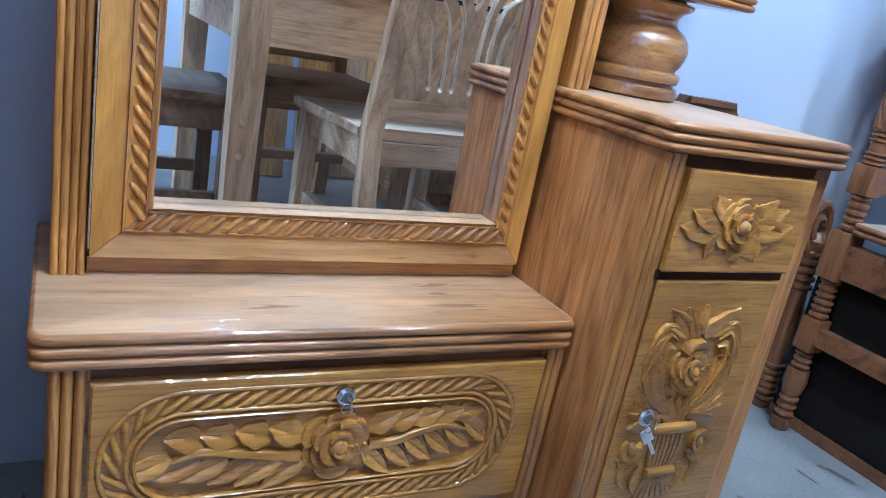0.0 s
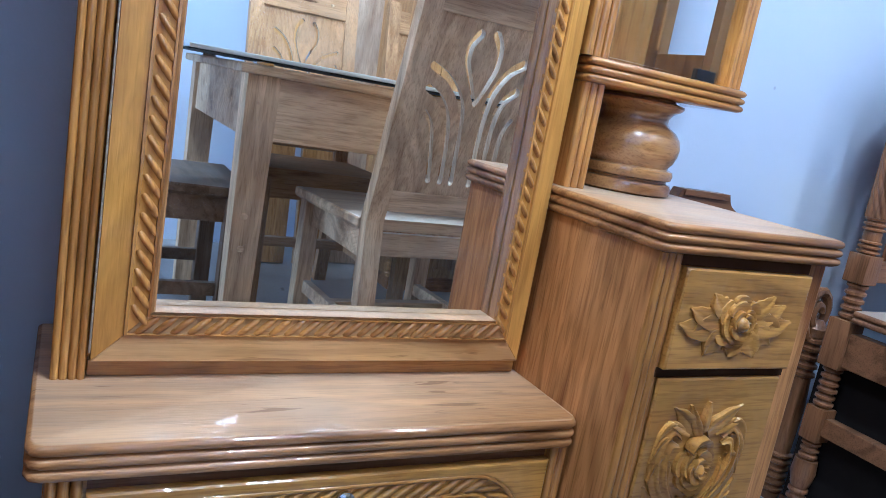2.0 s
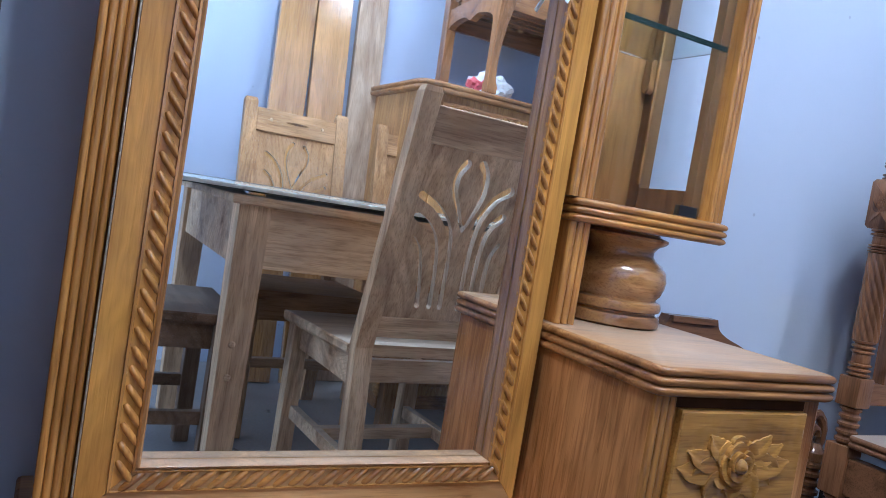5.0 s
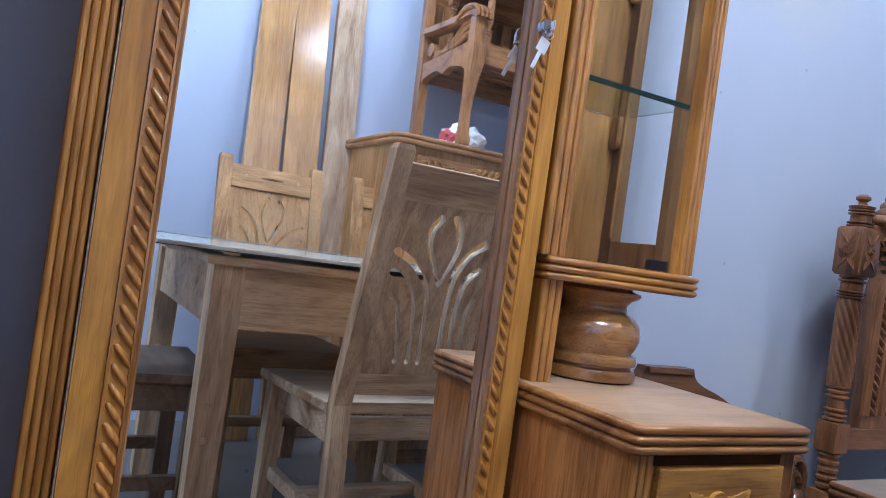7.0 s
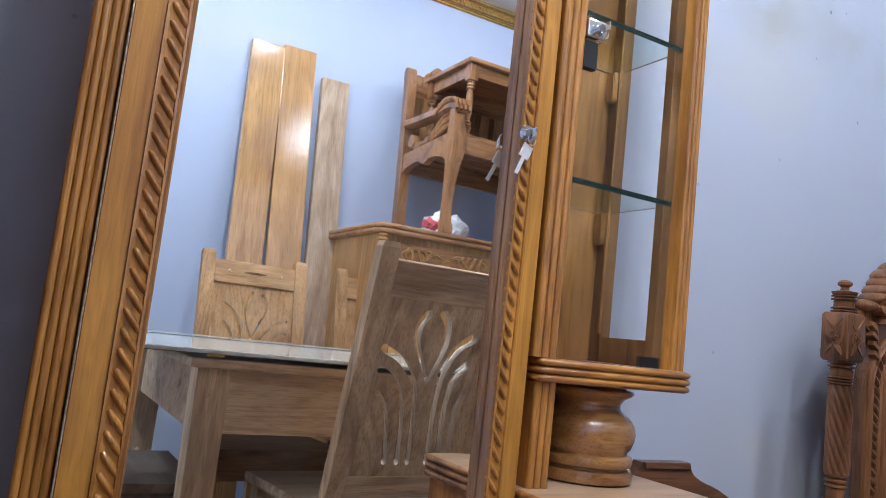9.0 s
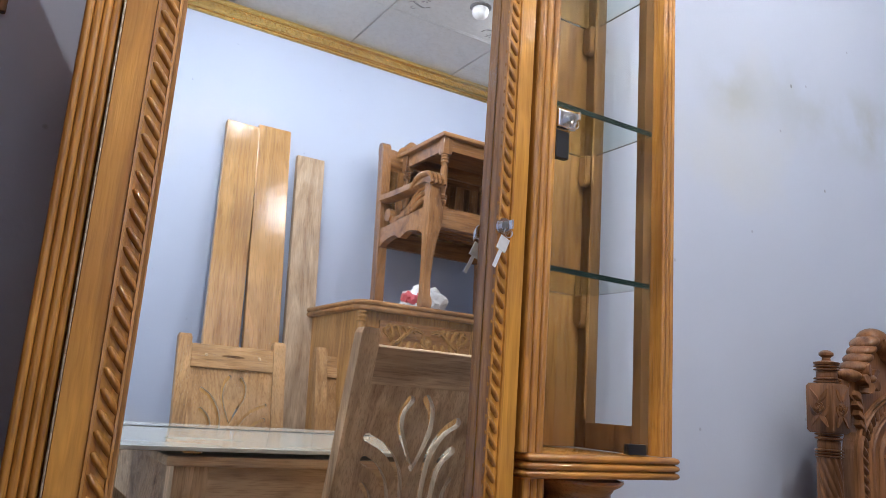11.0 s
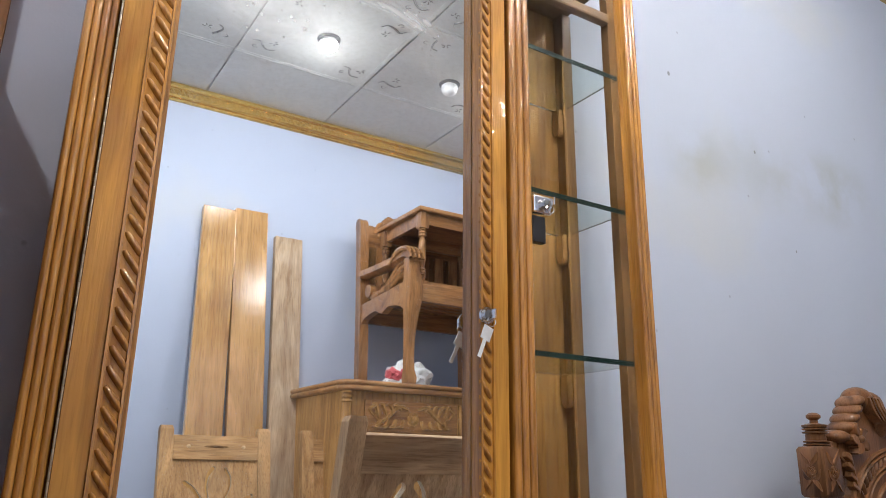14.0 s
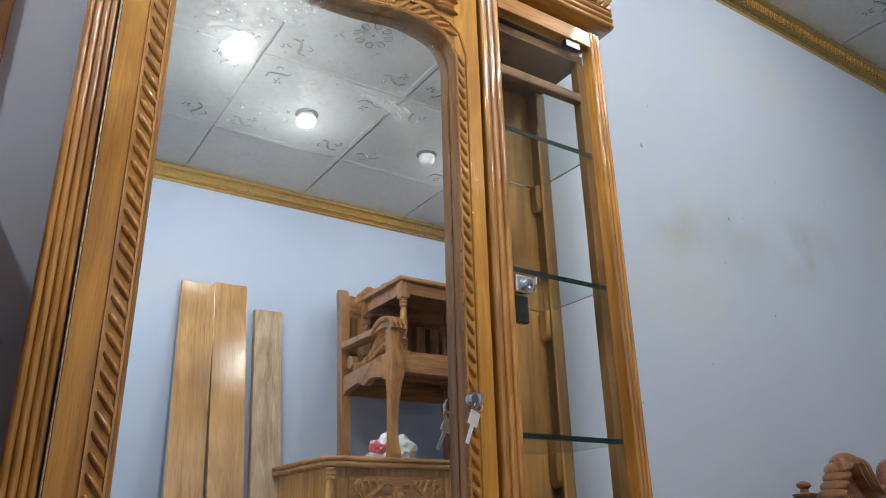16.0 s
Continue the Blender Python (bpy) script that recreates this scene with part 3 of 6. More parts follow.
def rosette(bm, M, cu, cv, r, h, spin=0.4, point=0.0):
    """Carved rose: cupped petals in three rings that lap over one another, round a wound bud; point: how far the bud stands out."""
    for count, ri, ro, base, tall, tw in ((6, 0.5, 1.0, 0.0, 0.42, 0.0), (4, 0.34, 0.74, 0.22, 0.45, 0.5), (3, 0.18, 0.50, 0.50, 0.42, 1.2)):
        for k in range(count):
            a = 2 * math.pi * k / count + tw + spin
            d = 2 * math.pi / count * 1.12
            petal(bm, M, cu, cv, a, a + d, r * ri, r * ro * (1.0 + 0.07 * math.sin(2.3 * k + tw)), h * base, h * tall)
    dome(bm, lambda u, v, q: M(u, v, q + h * 0.55), cu, cv, r * 0.27, r * 0.27, h * (0.45 + point), 14, 5, 0.7)
    petal(bm, lambda u, v, q: M(u, v, q), cu + r * 0.02, cv, spin + 2.2, spin + 5.4, r * 0.10, r * 0.22, h * (0.8 + point * 0.5), h * 0.25)


def sunk_panel(name, material, parent, x0, x1, z0, z1, yf, yb, depth, nx, nz, label=""):
    """Board that faces -y whose front is cut away by depth(x, z); its front edges are eased."""
    bm = bmesh.new()
    grid = []
    for i in range(nx + 1):
        x = x0 + (x1 - x0) * i / nx
        col = []
        for j in range(nz + 1):
            z = z0 + (z1 - z0) * j / nz
            rim = min(x - x0, x1 - x, z - z0, z1 - z)
            ease = 0.0022 * (1 - min(1.0, rim / 0.003)) ** 2
            mark = 0.00035 * noise.noise(Vector((x * 60, z * 60, 3.0)))
            col.append(bm.verts.new((x, yf + ease + max(0.0, depth(x, z)) + (mark if rim > 0.004 else 0), z)))
        grid.append(col)
    for i in range(nx):
        for j in range(nz):
            bm.faces.new((grid[i][j], grid[i + 1][j], grid[i + 1][j + 1], grid[i][j + 1]))
    ring = [grid[i][0] for i in range(nx + 1)] + [grid[nx][j] for j in range(1, nz + 1)] + [grid[i][nz] for i in range(nx - 1, -1, -1)] + [grid[0][j] for j in range(nz - 1, 0, -1)]
    back = [bm.verts.new((v.co.x, yb, v.co.z)) for v in ring]
    n = len(ring)
    for k in range(n):
        bm.faces.new((ring[k], back[k], back[(k + 1) % n], ring[(k + 1) % n]))
    bm.faces.new(back)
    return part(name, bm, material, parent, label, True, 35.0)


def rope(bm, M, pts, width, pitch, height, lean=48.0, closed=False):
    """Row of slanting beads along a path, as a carved rope border."""
    P = [Vector((u, v, 0)) for u, v in pts]
    if closed:
        P.append(P[0])
    seg = [(b - a).length for a, b in zip(P, P[1:])]
    total = sum(seg)
    n = max(1, round(total / pitch))
    L = Matrix.Rotation(radians(lean), 3, "Z")
    for i in range(n):
        d = (i + 0.5) * total / n
        k = 0
        while k < len(seg) - 1 and d > seg[k]:
            d -= seg[k]
            k += 1
        t = (P[k + 1] - P[k]).normalized()
        c = P[k] + t * d
        e = L @ t
        f = Vector((-e.y, e.x, 0))
        half, w = width * 0.5 / math.sin(radians(lean)), pitch * math.sin(radians(lean)) * 0.50
        rows = []
        for s, g in ((-1, 0.2), (-0.8, 0.7), (-0.4, 0.97), (0, 1), (0.4, 0.97), (0.8, 0.7), (1, 0.2)):
            bend = f * (w * 0.9 * s * (1 - abs(s) * 0.35))
            q = c + e * half * s + bend
            rows.append([bm.verts.new(M(*(q + f * w * cc * (0.4 + 0.6 * g)).xy, height * g * hh)) for cc, hh in ((-1, -0.2), (-0.78, 0.5), (-0.3, 0.95), (0.2, 1), (0.78, 0.55), (1, -0.2))])
        for a, b in zip(rows, rows[1:]):
            for j in range(5):
                bm.faces.new((a[j], a[j + 1], b[j + 1], b[j]))


def key_lock(name, parent, x, y, z, r=0.011, tag_len=0.045, swing=12, tag=True):
    """Cylinder lock facing -y with a key in it and a tin tag hanging down."""
    bm = bmesh.new()
    for rr, d0, d1 in ((r, 0.0, 0.004), (r * 0.72, 0.004, 0.008)):
        rings(bm, [[(x + rr * math.cos(a), y - d, z + rr * math.sin(a)) for a in (2 * math.pi * k / 18 for k in range(18))] for d in (d0, d1)])
    body = part(name, bm, M_CHROME, parent, "chrome cylinder lock with its key left in", True)
    bm = bmesh.new()
    rings(bm, [[(x + rr * math.cos(a), y - d, z + rr * math.sin(a)) for a in (2 * math.pi * k / 18 for k in range(18))] for rr, d in ((r * 0.58, 0.0066), (r * 0.58, 0.0086), (r * 0.3, 0.0088))])
    part("keyway", bm, M_RING, body, "dark keyway")
    bm = bmesh.new()
    box(bm, x - 0.0012, x + 0.0012, y - 0.0143, y - 0.006, z - 0.003, z + 0.003, 0.0006)
    box(bm, x - 0.0012, x + 0.0012, y - 0.024, y - 0.0145, z - 0.007, z + 0.007, 0.001)
    part("key", bm, M_CHROME, body)
    bm = bmesh.new()
    ring_pts = [Vector((x + 0.007 * math.cos(a), y - 0.0135, z - 0.011 + 0.007 * math.sin(a))) for a in (2 * math.pi * k / 14 for k in range(14))]
    sweep(bm, ring_pts, circle(0.0009, 5), closed=True)
    part("key_ring", bm, M_CHROME, body)
    if not tag:
        return body
    bm = bmesh.new()
    box(bm, -0.0085, 0.0085, -0.0008, 0.0008, -0.022, 0.0, 0.0006)
    box(bm, -0.003, 0.003, -0.0007, 0.0007, -tag_len, -0.022, 0.0005)
    bmesh.ops.transform(bm, matrix=pose(x, y - 0.0075, z - 0.017, -4, swing, 0), verts=bm.verts)
    part("key_tag", bm, M_TAG, body)
    return body


# ---------- the room ----------
def wall_box(name, x0, x1, y0, y1, label, paint=M_WALL):
    bm = bmesh.new()
    box(bm, x0, x1, y0, y1, 0.0, CEIL)
    return tagged(part(name, bm, paint), label, "wall", kind="structure")


bm = bmesh.new()
box(bm, LEFT_X - 0.15, RIGHT_X + 0.15, FAR_Y - 0.15, WALL_Y + 0.15, -0.1, 0.0)
tagged(part("floor", bm, M_FLOOR), "pale blue-grey cement floor with scuffs", "floor", kind="structure")
wall_box("wall_north", LEFT_X, RIGHT_X, WALL_Y, WALL_Y + 0.15, "pale lavender-blue painted wall with damp blotches", M_WALL_DAMP)
wall_box("wall_south", LEFT_X, RIGHT_X, FAR_Y - 0.15, FAR_Y, "pale lavender-blue painted wall behind the leaning planks")
bm = bmesh.new()
box(bm, LEFT_X - 0.15, LEFT_X, FAR_Y - 0.15, DOOR_Y0, 0.0, CEIL)
box(bm, LEFT_X - 0.15, LEFT_X, DOOR_Y1, WALL_Y + 0.15, 0.0, CEIL)
box(bm, LEFT_X - 0.15, LEFT_X, DOOR_Y0, DOOR_Y1, DOOR_Z, CEIL)
tagged(part("wall_west", bm, M_WALL), "pale lavender-blue painted end wall with an assumed doorway, unseen", "wall", kind="structure")
wall_box("wall_east", RIGHT_X, RIGHT_X + 0.15, FAR_Y - 0.15, WALL_Y + 0.15, "pale lavender-blue painted end wall")


def build_ceiling():
    """Square boards with bevelled joints and raised floral stamping, on a slab."""
    bm = bmesh.new()
    box(bm, LEFT_X - 0.15, RIGHT_X + 0.15, FAR_Y - 0.15, WALL_Y + 0.15, CEIL + 0.008, CEIL + 0.12)
    down = lambda u, v, h: Vector((u, v, CEIL - h))
    step, x_joint, y_joint = 0.584, 0.549, -1.30
    i0, i1 = math.floor((LEFT_X - x_joint) / step), math.ceil((RIGHT_X - x_joint) / step)
    j0, j1 = math.floor((FAR_Y - y_joint) / step), math.ceil((WALL_Y - y_joint) / step)
    stamps = bmesh.new()
    rng = random.Random(4)
    for i in range(i0, i1):
        for j in range(j0, j1):
            a, b = x_joint + i * step, y_joint + j * step
            x0, x1 = max(a + 0.006, LEFT_X), min(a + step - 0.006, RIGHT_X)
            y0, y1 = max(b + 0.006, FAR_Y), min(b + step - 0.006, WALL_Y)
            if x1 - x0 > 0.02 and y1 - y0 > 0.02:
                box(bm, x0, x1, y0, y1, CEIL, CEIL + 0.0075, 0.0015)
            if not (-1 < a < 2.6):
                continue
            cx, cy = a + step / 2, b + step / 2
            if -1.35 < cy < WALL_Y - 0.1:
                # flower: eight separate petals, each drawn as two nested strokes
                for k in range(8):
                    t = math.pi * k / 4 + 0.2
                    c, s = math.cos(t), math.sin(t)
                    at = lambda r, q: (cx + r * c - q * s, cy + r * s + q * c)
                    for q in (-1, 1):
                        leaf(stamps, down, [at(0.034, 0), at(0.05, 0.011 * q), at(0.066, 0.010 * q), at(0.07, 0.0)], 0.0035 if q < 0 else 0.0055, 0.0016, 9, 4, groove=0)
                dome(stamps, down, cx, cy, 0.006, 0.006, 0.002, 8, 3)
                for k in range(4):
                    t = math.pi * k / 2 + 0.6
                    c, s = math.cos(t), math.sin(t)
                    at = lambda r, q: (cx + r * c - q * s, cy + r * s + q * c)
                    leaf(stamps, down, [at(0.10, -0.03), at(0.115, -0.012), at(0.10, 0.005), at(0.112, 0.03)], 0.0032, 0.0012, 12, 4, groove=0)
            for sx in (-1, 1):
                for sy in (-1, 1):
                    qx, qy = cx + sx * 0.195, cy + sy * 0.195
                    if not -1.82 < qy < WALL_Y - 0.06:
                        continue
                    t = rng.uniform(0, 6.28)
                    c, s = math.cos(t), math.sin(t)
                    at = lambda u, v: (qx + u * c - v * s, qy + u * s + v * c)
                    for o in (0.0, 0.007):
                        leaf(stamps, down, [at(-0.05 + o, 0.018), at(-0.02 + o, 0.028), at(0.006 + o, 0.0), at(0.02 + o, -0.026), at(0.045 + o, -0.018)], 0.0042, 0.0016, 12, 4, groove=0)
                    for k in range(4):
                        e = k * 1.25 + 0.4
                        leaf(stamps, down, [at(-0.03 + 0.006 * math.cos(e), -0.032 + 0.006 * math.sin(e)), at(-0.03 + 0.014 * math.cos(e + 0.3), -0.032 + 0.014 * math.sin(e + 0.3)), at(-0.03 + 0.022 * math.cos(e), -0.032 + 0.022 * math.sin(e))], 0.007, 0.0016, 6, 4)
                    leaf(stamps, down, [at(0.02, 0.03), at(0.038, 0.034), at(0.042, 0.018), at(0.028, 0.014)], 0.0045, 0.0016, 9, 4, groove=0)
    # flat cover strips beside the joints
    for i in range(i0, i1 + 1):
        a = x_joint + i * step
        if LEFT_X < a - 0.02 and a < RIGHT_X:
            box(bm, a - 0.022, a - 0.004, FAR_Y, WALL_Y, CEIL - 0.002, CEIL - 0.0005, 0.0006)
    for j in range(j0, j1 + 1):
        b = y_joint + j * step
        if FAR_Y < b - 0.02 and b + 0.02 < WALL_Y:
            box(bm, LEFT_X, RIGHT_X, b + 0.004, b + 0.018, CEIL - 0.004, CEIL - 0.0025, 0.0006)
    n0 = len(bm.faces)
    bmesh.ops.recalc_face_normals(stamps, faces=stamps.faces)
    at = {v: bm.verts.new(v.co) for v in stamps.verts}
    for f in stamps.faces:
        bm.faces.new([at[v] for v in f.verts]).material_index = 1
    stamps.free()
    ob = part("ceiling", bm, M_CEIL)
    ob.data.materials.append(M_STAMP)
    return tagged(ob, "grey-white ceiling boards with stamped floral pattern", "ceiling", kind="structure")


build_ceiling()


def cornice(name, x0, x1, y, out):
    """Gilt cornice along x; out is +1 where the wall faces +y."""
    bm = bmesh.new()
    prof = [(0, 0), (0.010, 0), (0.014, 0.004), (0.014, 0.010), (0.009, 0.013), (0.02, 0.018), (0.026, 0.024), (0.026, 0.052), (0.032, 0.056), (0.038, 0.062), (0.038, 0.07), (0.033, 0.073), (0.033, 0.079), (0, 0.079)]
    z0 = CEIL - 0.0805
    rings(bm, [[(x, y + out * d, z0 + h) for d, h in prof] for x in (x0, x1)])
    k, x = 0, x0 + 0.02
    lo, hi = max(x0, -0.4), min(x1, 3.2)
    x = lo + 0.02
    M = lambda u, v, h: Vector((u, y + out * (0.026 + h), v))
    while x < hi:
        zc = z0 + 0.038
        leaf(bm, M, [(x - 0.009, zc - 0.012), (x - 0.002, zc + 0.01), (x + 0.008, zc + 0.008), (x + 0.006, zc - 0.006)], 0.01, 0.005, 6, 4)
        x += 0.024
    return tagged(part(name, bm, M_GOLD), "gilt plaster cornice with scrolled relief", "cornice", kind="structure")


cornice("trim_north", LEFT_X, RIGHT_X, WALL_Y, -1)
cornice("trim_south", LEFT_X, RIGHT_X, FAR_Y, 1)


def bulb(x, y, glow, label, k=1.0):
    """Low round lamp: ring on the ceiling, white collar, domed globe below."""
    t = thing("ceiling_bulb", label, "light bulb", group="ceiling bulbs")
    bm = bmesh.new()
    lathe(bm, [(0.047 * k, 0), (0.047 * k, -0.004), (0.043 * k, -0.007), (0.03 * k, -0.008)], x, y, CEIL, 24)
    part("holder", bm, M_WHITE if k > 1 else M_RING, t, smooth=True)
    bm = bmesh.new()
    lathe(bm, [(0.0335 * k, -0.0082), (0.036 * k, -0.012), (0.0365 * k, -0.024)], x, y, CEIL, 24)
    part("collar", bm, M_WHITE, t, smooth=True)
    bm = bmesh.new()
    lathe(bm, [(0.036 * k, -0.0242), (0.0355 * k, -0.030), (0.032 * k, -0.040), (0.025 * k, -0.048), (0.014 * k, -0.054), (0.005 * k, -0.0555), (0.001, -0.0556)], x, y, CEIL, 24)
    part("globe", bm, glow, t, smooth=True)
    return t


bulb(0.455, -1.29, M_BULB_WIDE, "broad bright lit white bulb in a ceiling holder", 1.5)
bulb(0.85, -1.60, M_BULB_DIM, "dimmer lit white bulb in a ceiling holder")
bulb(1.79, -1.60, M_BULB_FAR, "bright lit white bulb in a ceiling holder")
bulb(1.455, -1.64, M_WHITE, "unlit white bulb in a ceiling holder")
bulb(0.45, -0.80, M_BULB_WIDE, "broad bright lit white bulb in a ceiling holder", 1.5)
# added bulb, unseen: brightens the wall left of the dressing table
bulb(-0.85, -0.50, M_BULB_ADDED, "bright lit white bulb in a ceiling holder")
bulb(1.47, -0.64, M_BULB_HALF, "bright lit white bulb in a ceiling holder")


# ---------- the dressing table ----------
TABLE_BACK = 0.168
SHELF_Z, TOP_Z = 0.385, 0.676
dresser = thing("dressing_table", "carved honey-brown varnished dressing table with tall mirror", "dressing table")

# low base under the mirror
boxed("plinth", M_X, dresser, -0.095, 0.512, -0.150, TABLE_BACK, 0.0, 0.07)
base = boxed("base_cabinet", M_X, dresser, -0.105, 0.524, -0.158, TABLE_BACK, 0.07, 0.344, 0.002)
bm = bmesh.new()
fluted(bm, -0.104, -0.069, -0.170, -0.157, 0.07, 0.344, 3, 0.006)
part("fluted_strip", bm, M_Z, base)
bm = bmesh.new()
fluted(bm, 0.497, 0.5235, -0.170, -0.157, 0.07, 0.344, 2, 0.006)
part("fluted_strip", bm, M_Z, base)
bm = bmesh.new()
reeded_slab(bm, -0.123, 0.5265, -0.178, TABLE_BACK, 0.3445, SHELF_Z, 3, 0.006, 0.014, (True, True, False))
part("shelf_board", bm, M_SHELF, dresser, "dusty shelf board with reeded edge, top lightened for bounced light", True)
boxed("recess_strip", M_RED_X, base, -0.0655, 0.4925, -0.1592, -0.1582, 0.3265, 0.344, 0.0)


def stadium(cx, cz, hw, hh, n=14):
    """Closed oval with straight long sides."""
    pts = []
    for k in range(n + 1):
        a = -math.pi / 2 + math.pi * k / n
        pts.append((cx + hw - hh + hh * math.cos(a), cz + hh * math.sin(a)))
    for k in range(n + 1):
        a = math.pi / 2 + math.pi * k / n
        pts.append((cx - hw + hh + hh * math.cos(a), cz + hh * math.sin(a)))
    return pts


OX, OZ = 0.2025, 0.2265


def oval_depth(x, z):
    """Ground of the drop front: sunk inside the oval, softly hollowed at its border."""
    hw, hh = 0.247, 0.0715
    dx = max(0.0, abs(x - OX) - (hw - hh))
    d = math.hypot(dx, z - OZ) - hh
    return 0.0042 * min(1.0, max(0.0, (0.017 - d) / 0.006)) + 0.0036 * min(1.0, max(0.0, (-0.0225 - d) / 0.005))


flap = sunk_panel("drop_front", M_PANEL, dresser, -0.066, 0.493, 0.115, 0.3275, -0.1725, -0.1594, oval_depth, 220, 96, "golden drop front carved with an oval of leaves")


def carve_oval():
    M = flat_map(-0.1725 + 0.004)
    cx, cz = OX, OZ
    bm = bmesh.new()
    rope(bm, M, stadium(cx, cz, 0.2455, 0.0725), 0.0175, 0.0205, 0.0055, 26, True)
    for hw, hh, w in ((0.258, 0.0855, 0.0036), (0.231, 0.0595, 0.0032), (0.2235, 0.052, 0.0026)):
        sweep(bm, [M(u, v, 0) for u, v in stadium(cx, cz, hw, hh, 22)], [(-w, -0.002), (-w * 0.75, 0.0035), (0, 0.0052), (w * 0.75, 0.0035), (w, -0.002)], closed=True)
    part("oval_rope_border", bm, M_PANEL, flap, smooth=True, sharp=75.0)
    M = flat_map(-0.1725 + 0.0074)
    bm = bmesh.new()
    rosette(bm, M, 0.208, 0.2275, 0.050, 0.024, 0.9)
    islands("carved_petal", bm, M_PANEL, flap, smooth=True)
    bm = bmesh.new()

    def lobed(ctrl, widths, h, *rest, **more):
        lobe(bm, M, ctrl, [w * 1.38 for w in widths], h * 1.1, *rest, **more)

    # upper lobes towards the lock side: each laps over the next one outwards
    for k in range(4):
        u = 0.163 - 0.038 * k
        lobed([(u + 0.004, 0.243 + 0.001 * k), (u - 0.020, 0.2505 + 0.0003 * k), (u - 0.040, 0.258 - 0.002 * k)], [0.012, 0.030, 0.021, 0.003], 0.0115 - 0.0008 * k, 0.9, 0.30, 0.0022, lift=0.0008 * (3 - k))
    lobed([(0.165, 0.214), (0.125, 0.221), (0.085, 0.229), (0.050, 0.2345), (0.018, 0.224)], [0.013, 0.0100, 0.0090, 0.0075, 0.002], 0.0100, 0.3, 0.05, lift=0.0022)
    lobed([(0.085, 0.221), (0.052, 0.2275), (0.028, 0.222), (0.0, 0.206)], [0.004, 0.011, 0.014, 0.003], 0.008, -0.6, 0.1)
    # lower lobes, long and slanting
    for k in range(6):
        u = 0.150 - 0.031 * k
        q = 0.2045 + 0.0035 * k
        lobed([(u + 0.022, q + 0.007), (u - 0.003, q - 0.006), (u - 0.029, q - 0.027 + 0.0035 * k)], [0.010, 0.022, 0.019, 0.003], 0.0105, 0.9, 0.30, 0.0022, lift=0.0006 * (5 - k))
    # the other side: shorter upper lobes, stem and small lower ones
    for k in range(5):
        u = 0.250 + 0.031 * k
        lobed([(u - 0.004, 0.247 + 0.0012 * k), (u + 0.018, 0.2545 + 0.0003 * k), (u + 0.037, 0.2665 - 0.0022 * k)], [0.012, 0.027, 0.018, 0.003], 0.0115 - 0.0008 * k, -0.9, 0.30, 0.0022, lift=0.0007 * (4 - k))
    lobed([(0.252, 0.2205), (0.285, 0.222), (0.318, 0.2335), (0.354, 0.239), (0.392, 0.229)], [0.013, 0.0100, 0.0090, 0.0075, 0.002], 0.0100, 0.3, 0.05, lift=0.0022)
    lobed([(0.352, 0.244), (0.384, 0.2465), (0.405, 0.238), (0.416, 0.222)], [0.005, 0.012, 0.011, 0.003], 0.008, 0.7, 0.1)
    for k in range(6):
        u = 0.253 + 0.0285 * k
        q = 0.196 + 0.0052 * k
        lobed([(u - 0.010, q + 0.022), (u + 0.010, q + 0.002), (u + 0.033, q - 0.019 + 0.0012 * k)], [0.009, 0.020 - 0.001 * k, 0.016, 0.003], 0.0105, -0.9, 0.30, 0.0022, lift=0.0005 * (5 - k))
    islands("carved_leaf", bm, M_PANEL, flap, smooth=True)
    key_lock("lock", flap, 0.208, -0.1735, 0.297, 0.0115, 0.03, 8, False)


carve_oval()

# mirror carcass and its fluted left pilaster
boxed("mirror_case", M_SIDE, dresser, -0.0945, 0.518, 0.0045, TABLE_BACK, SHELF_Z + 0.0005, 1.985, 0.002)
bm = bmesh.new()
fluted(bm, -0.106, -0.0696, -0.0215, 0.004, SHELF_Z + 0.0005, 1.965, 4, 0.0038)
part("fluted_pilaster", bm, M_Z, dresser, smooth=True)
boxed("bottom_fillet", M_X, dresser, -0.068, 0.518, -0.010, 0.004, SHELF_Z + 0.0005, 0.405, 0.001)

door = thing("mirror_door", "", "")
door.parent = dresser
GX0, GX1, GZ0 = -0.003, 0.4610, 0.472
DX0, DX1, DZ0, DZ1 = -0.066, 0.5115, 0.4095, 1.965
DF, DB = -0.026, 0.0035


def arch(x, lift=0.0):
    """Height of the mirror's shaped top edge at x."""
    c = (GX0 + GX1) / 2
    d = abs(x - c) / (GX1 - c)
    z = 1.806 + 0.012 * math.exp(-((d - 0.58) / 0.25) ** 2) - 0.004 * (1 - d)
    if d > 0.78:
        z -= 0.05 * (1 - math.sqrt(max(0.0, 1 - ((d - 0.78) / 0.22) ** 2)))
    return z + lift


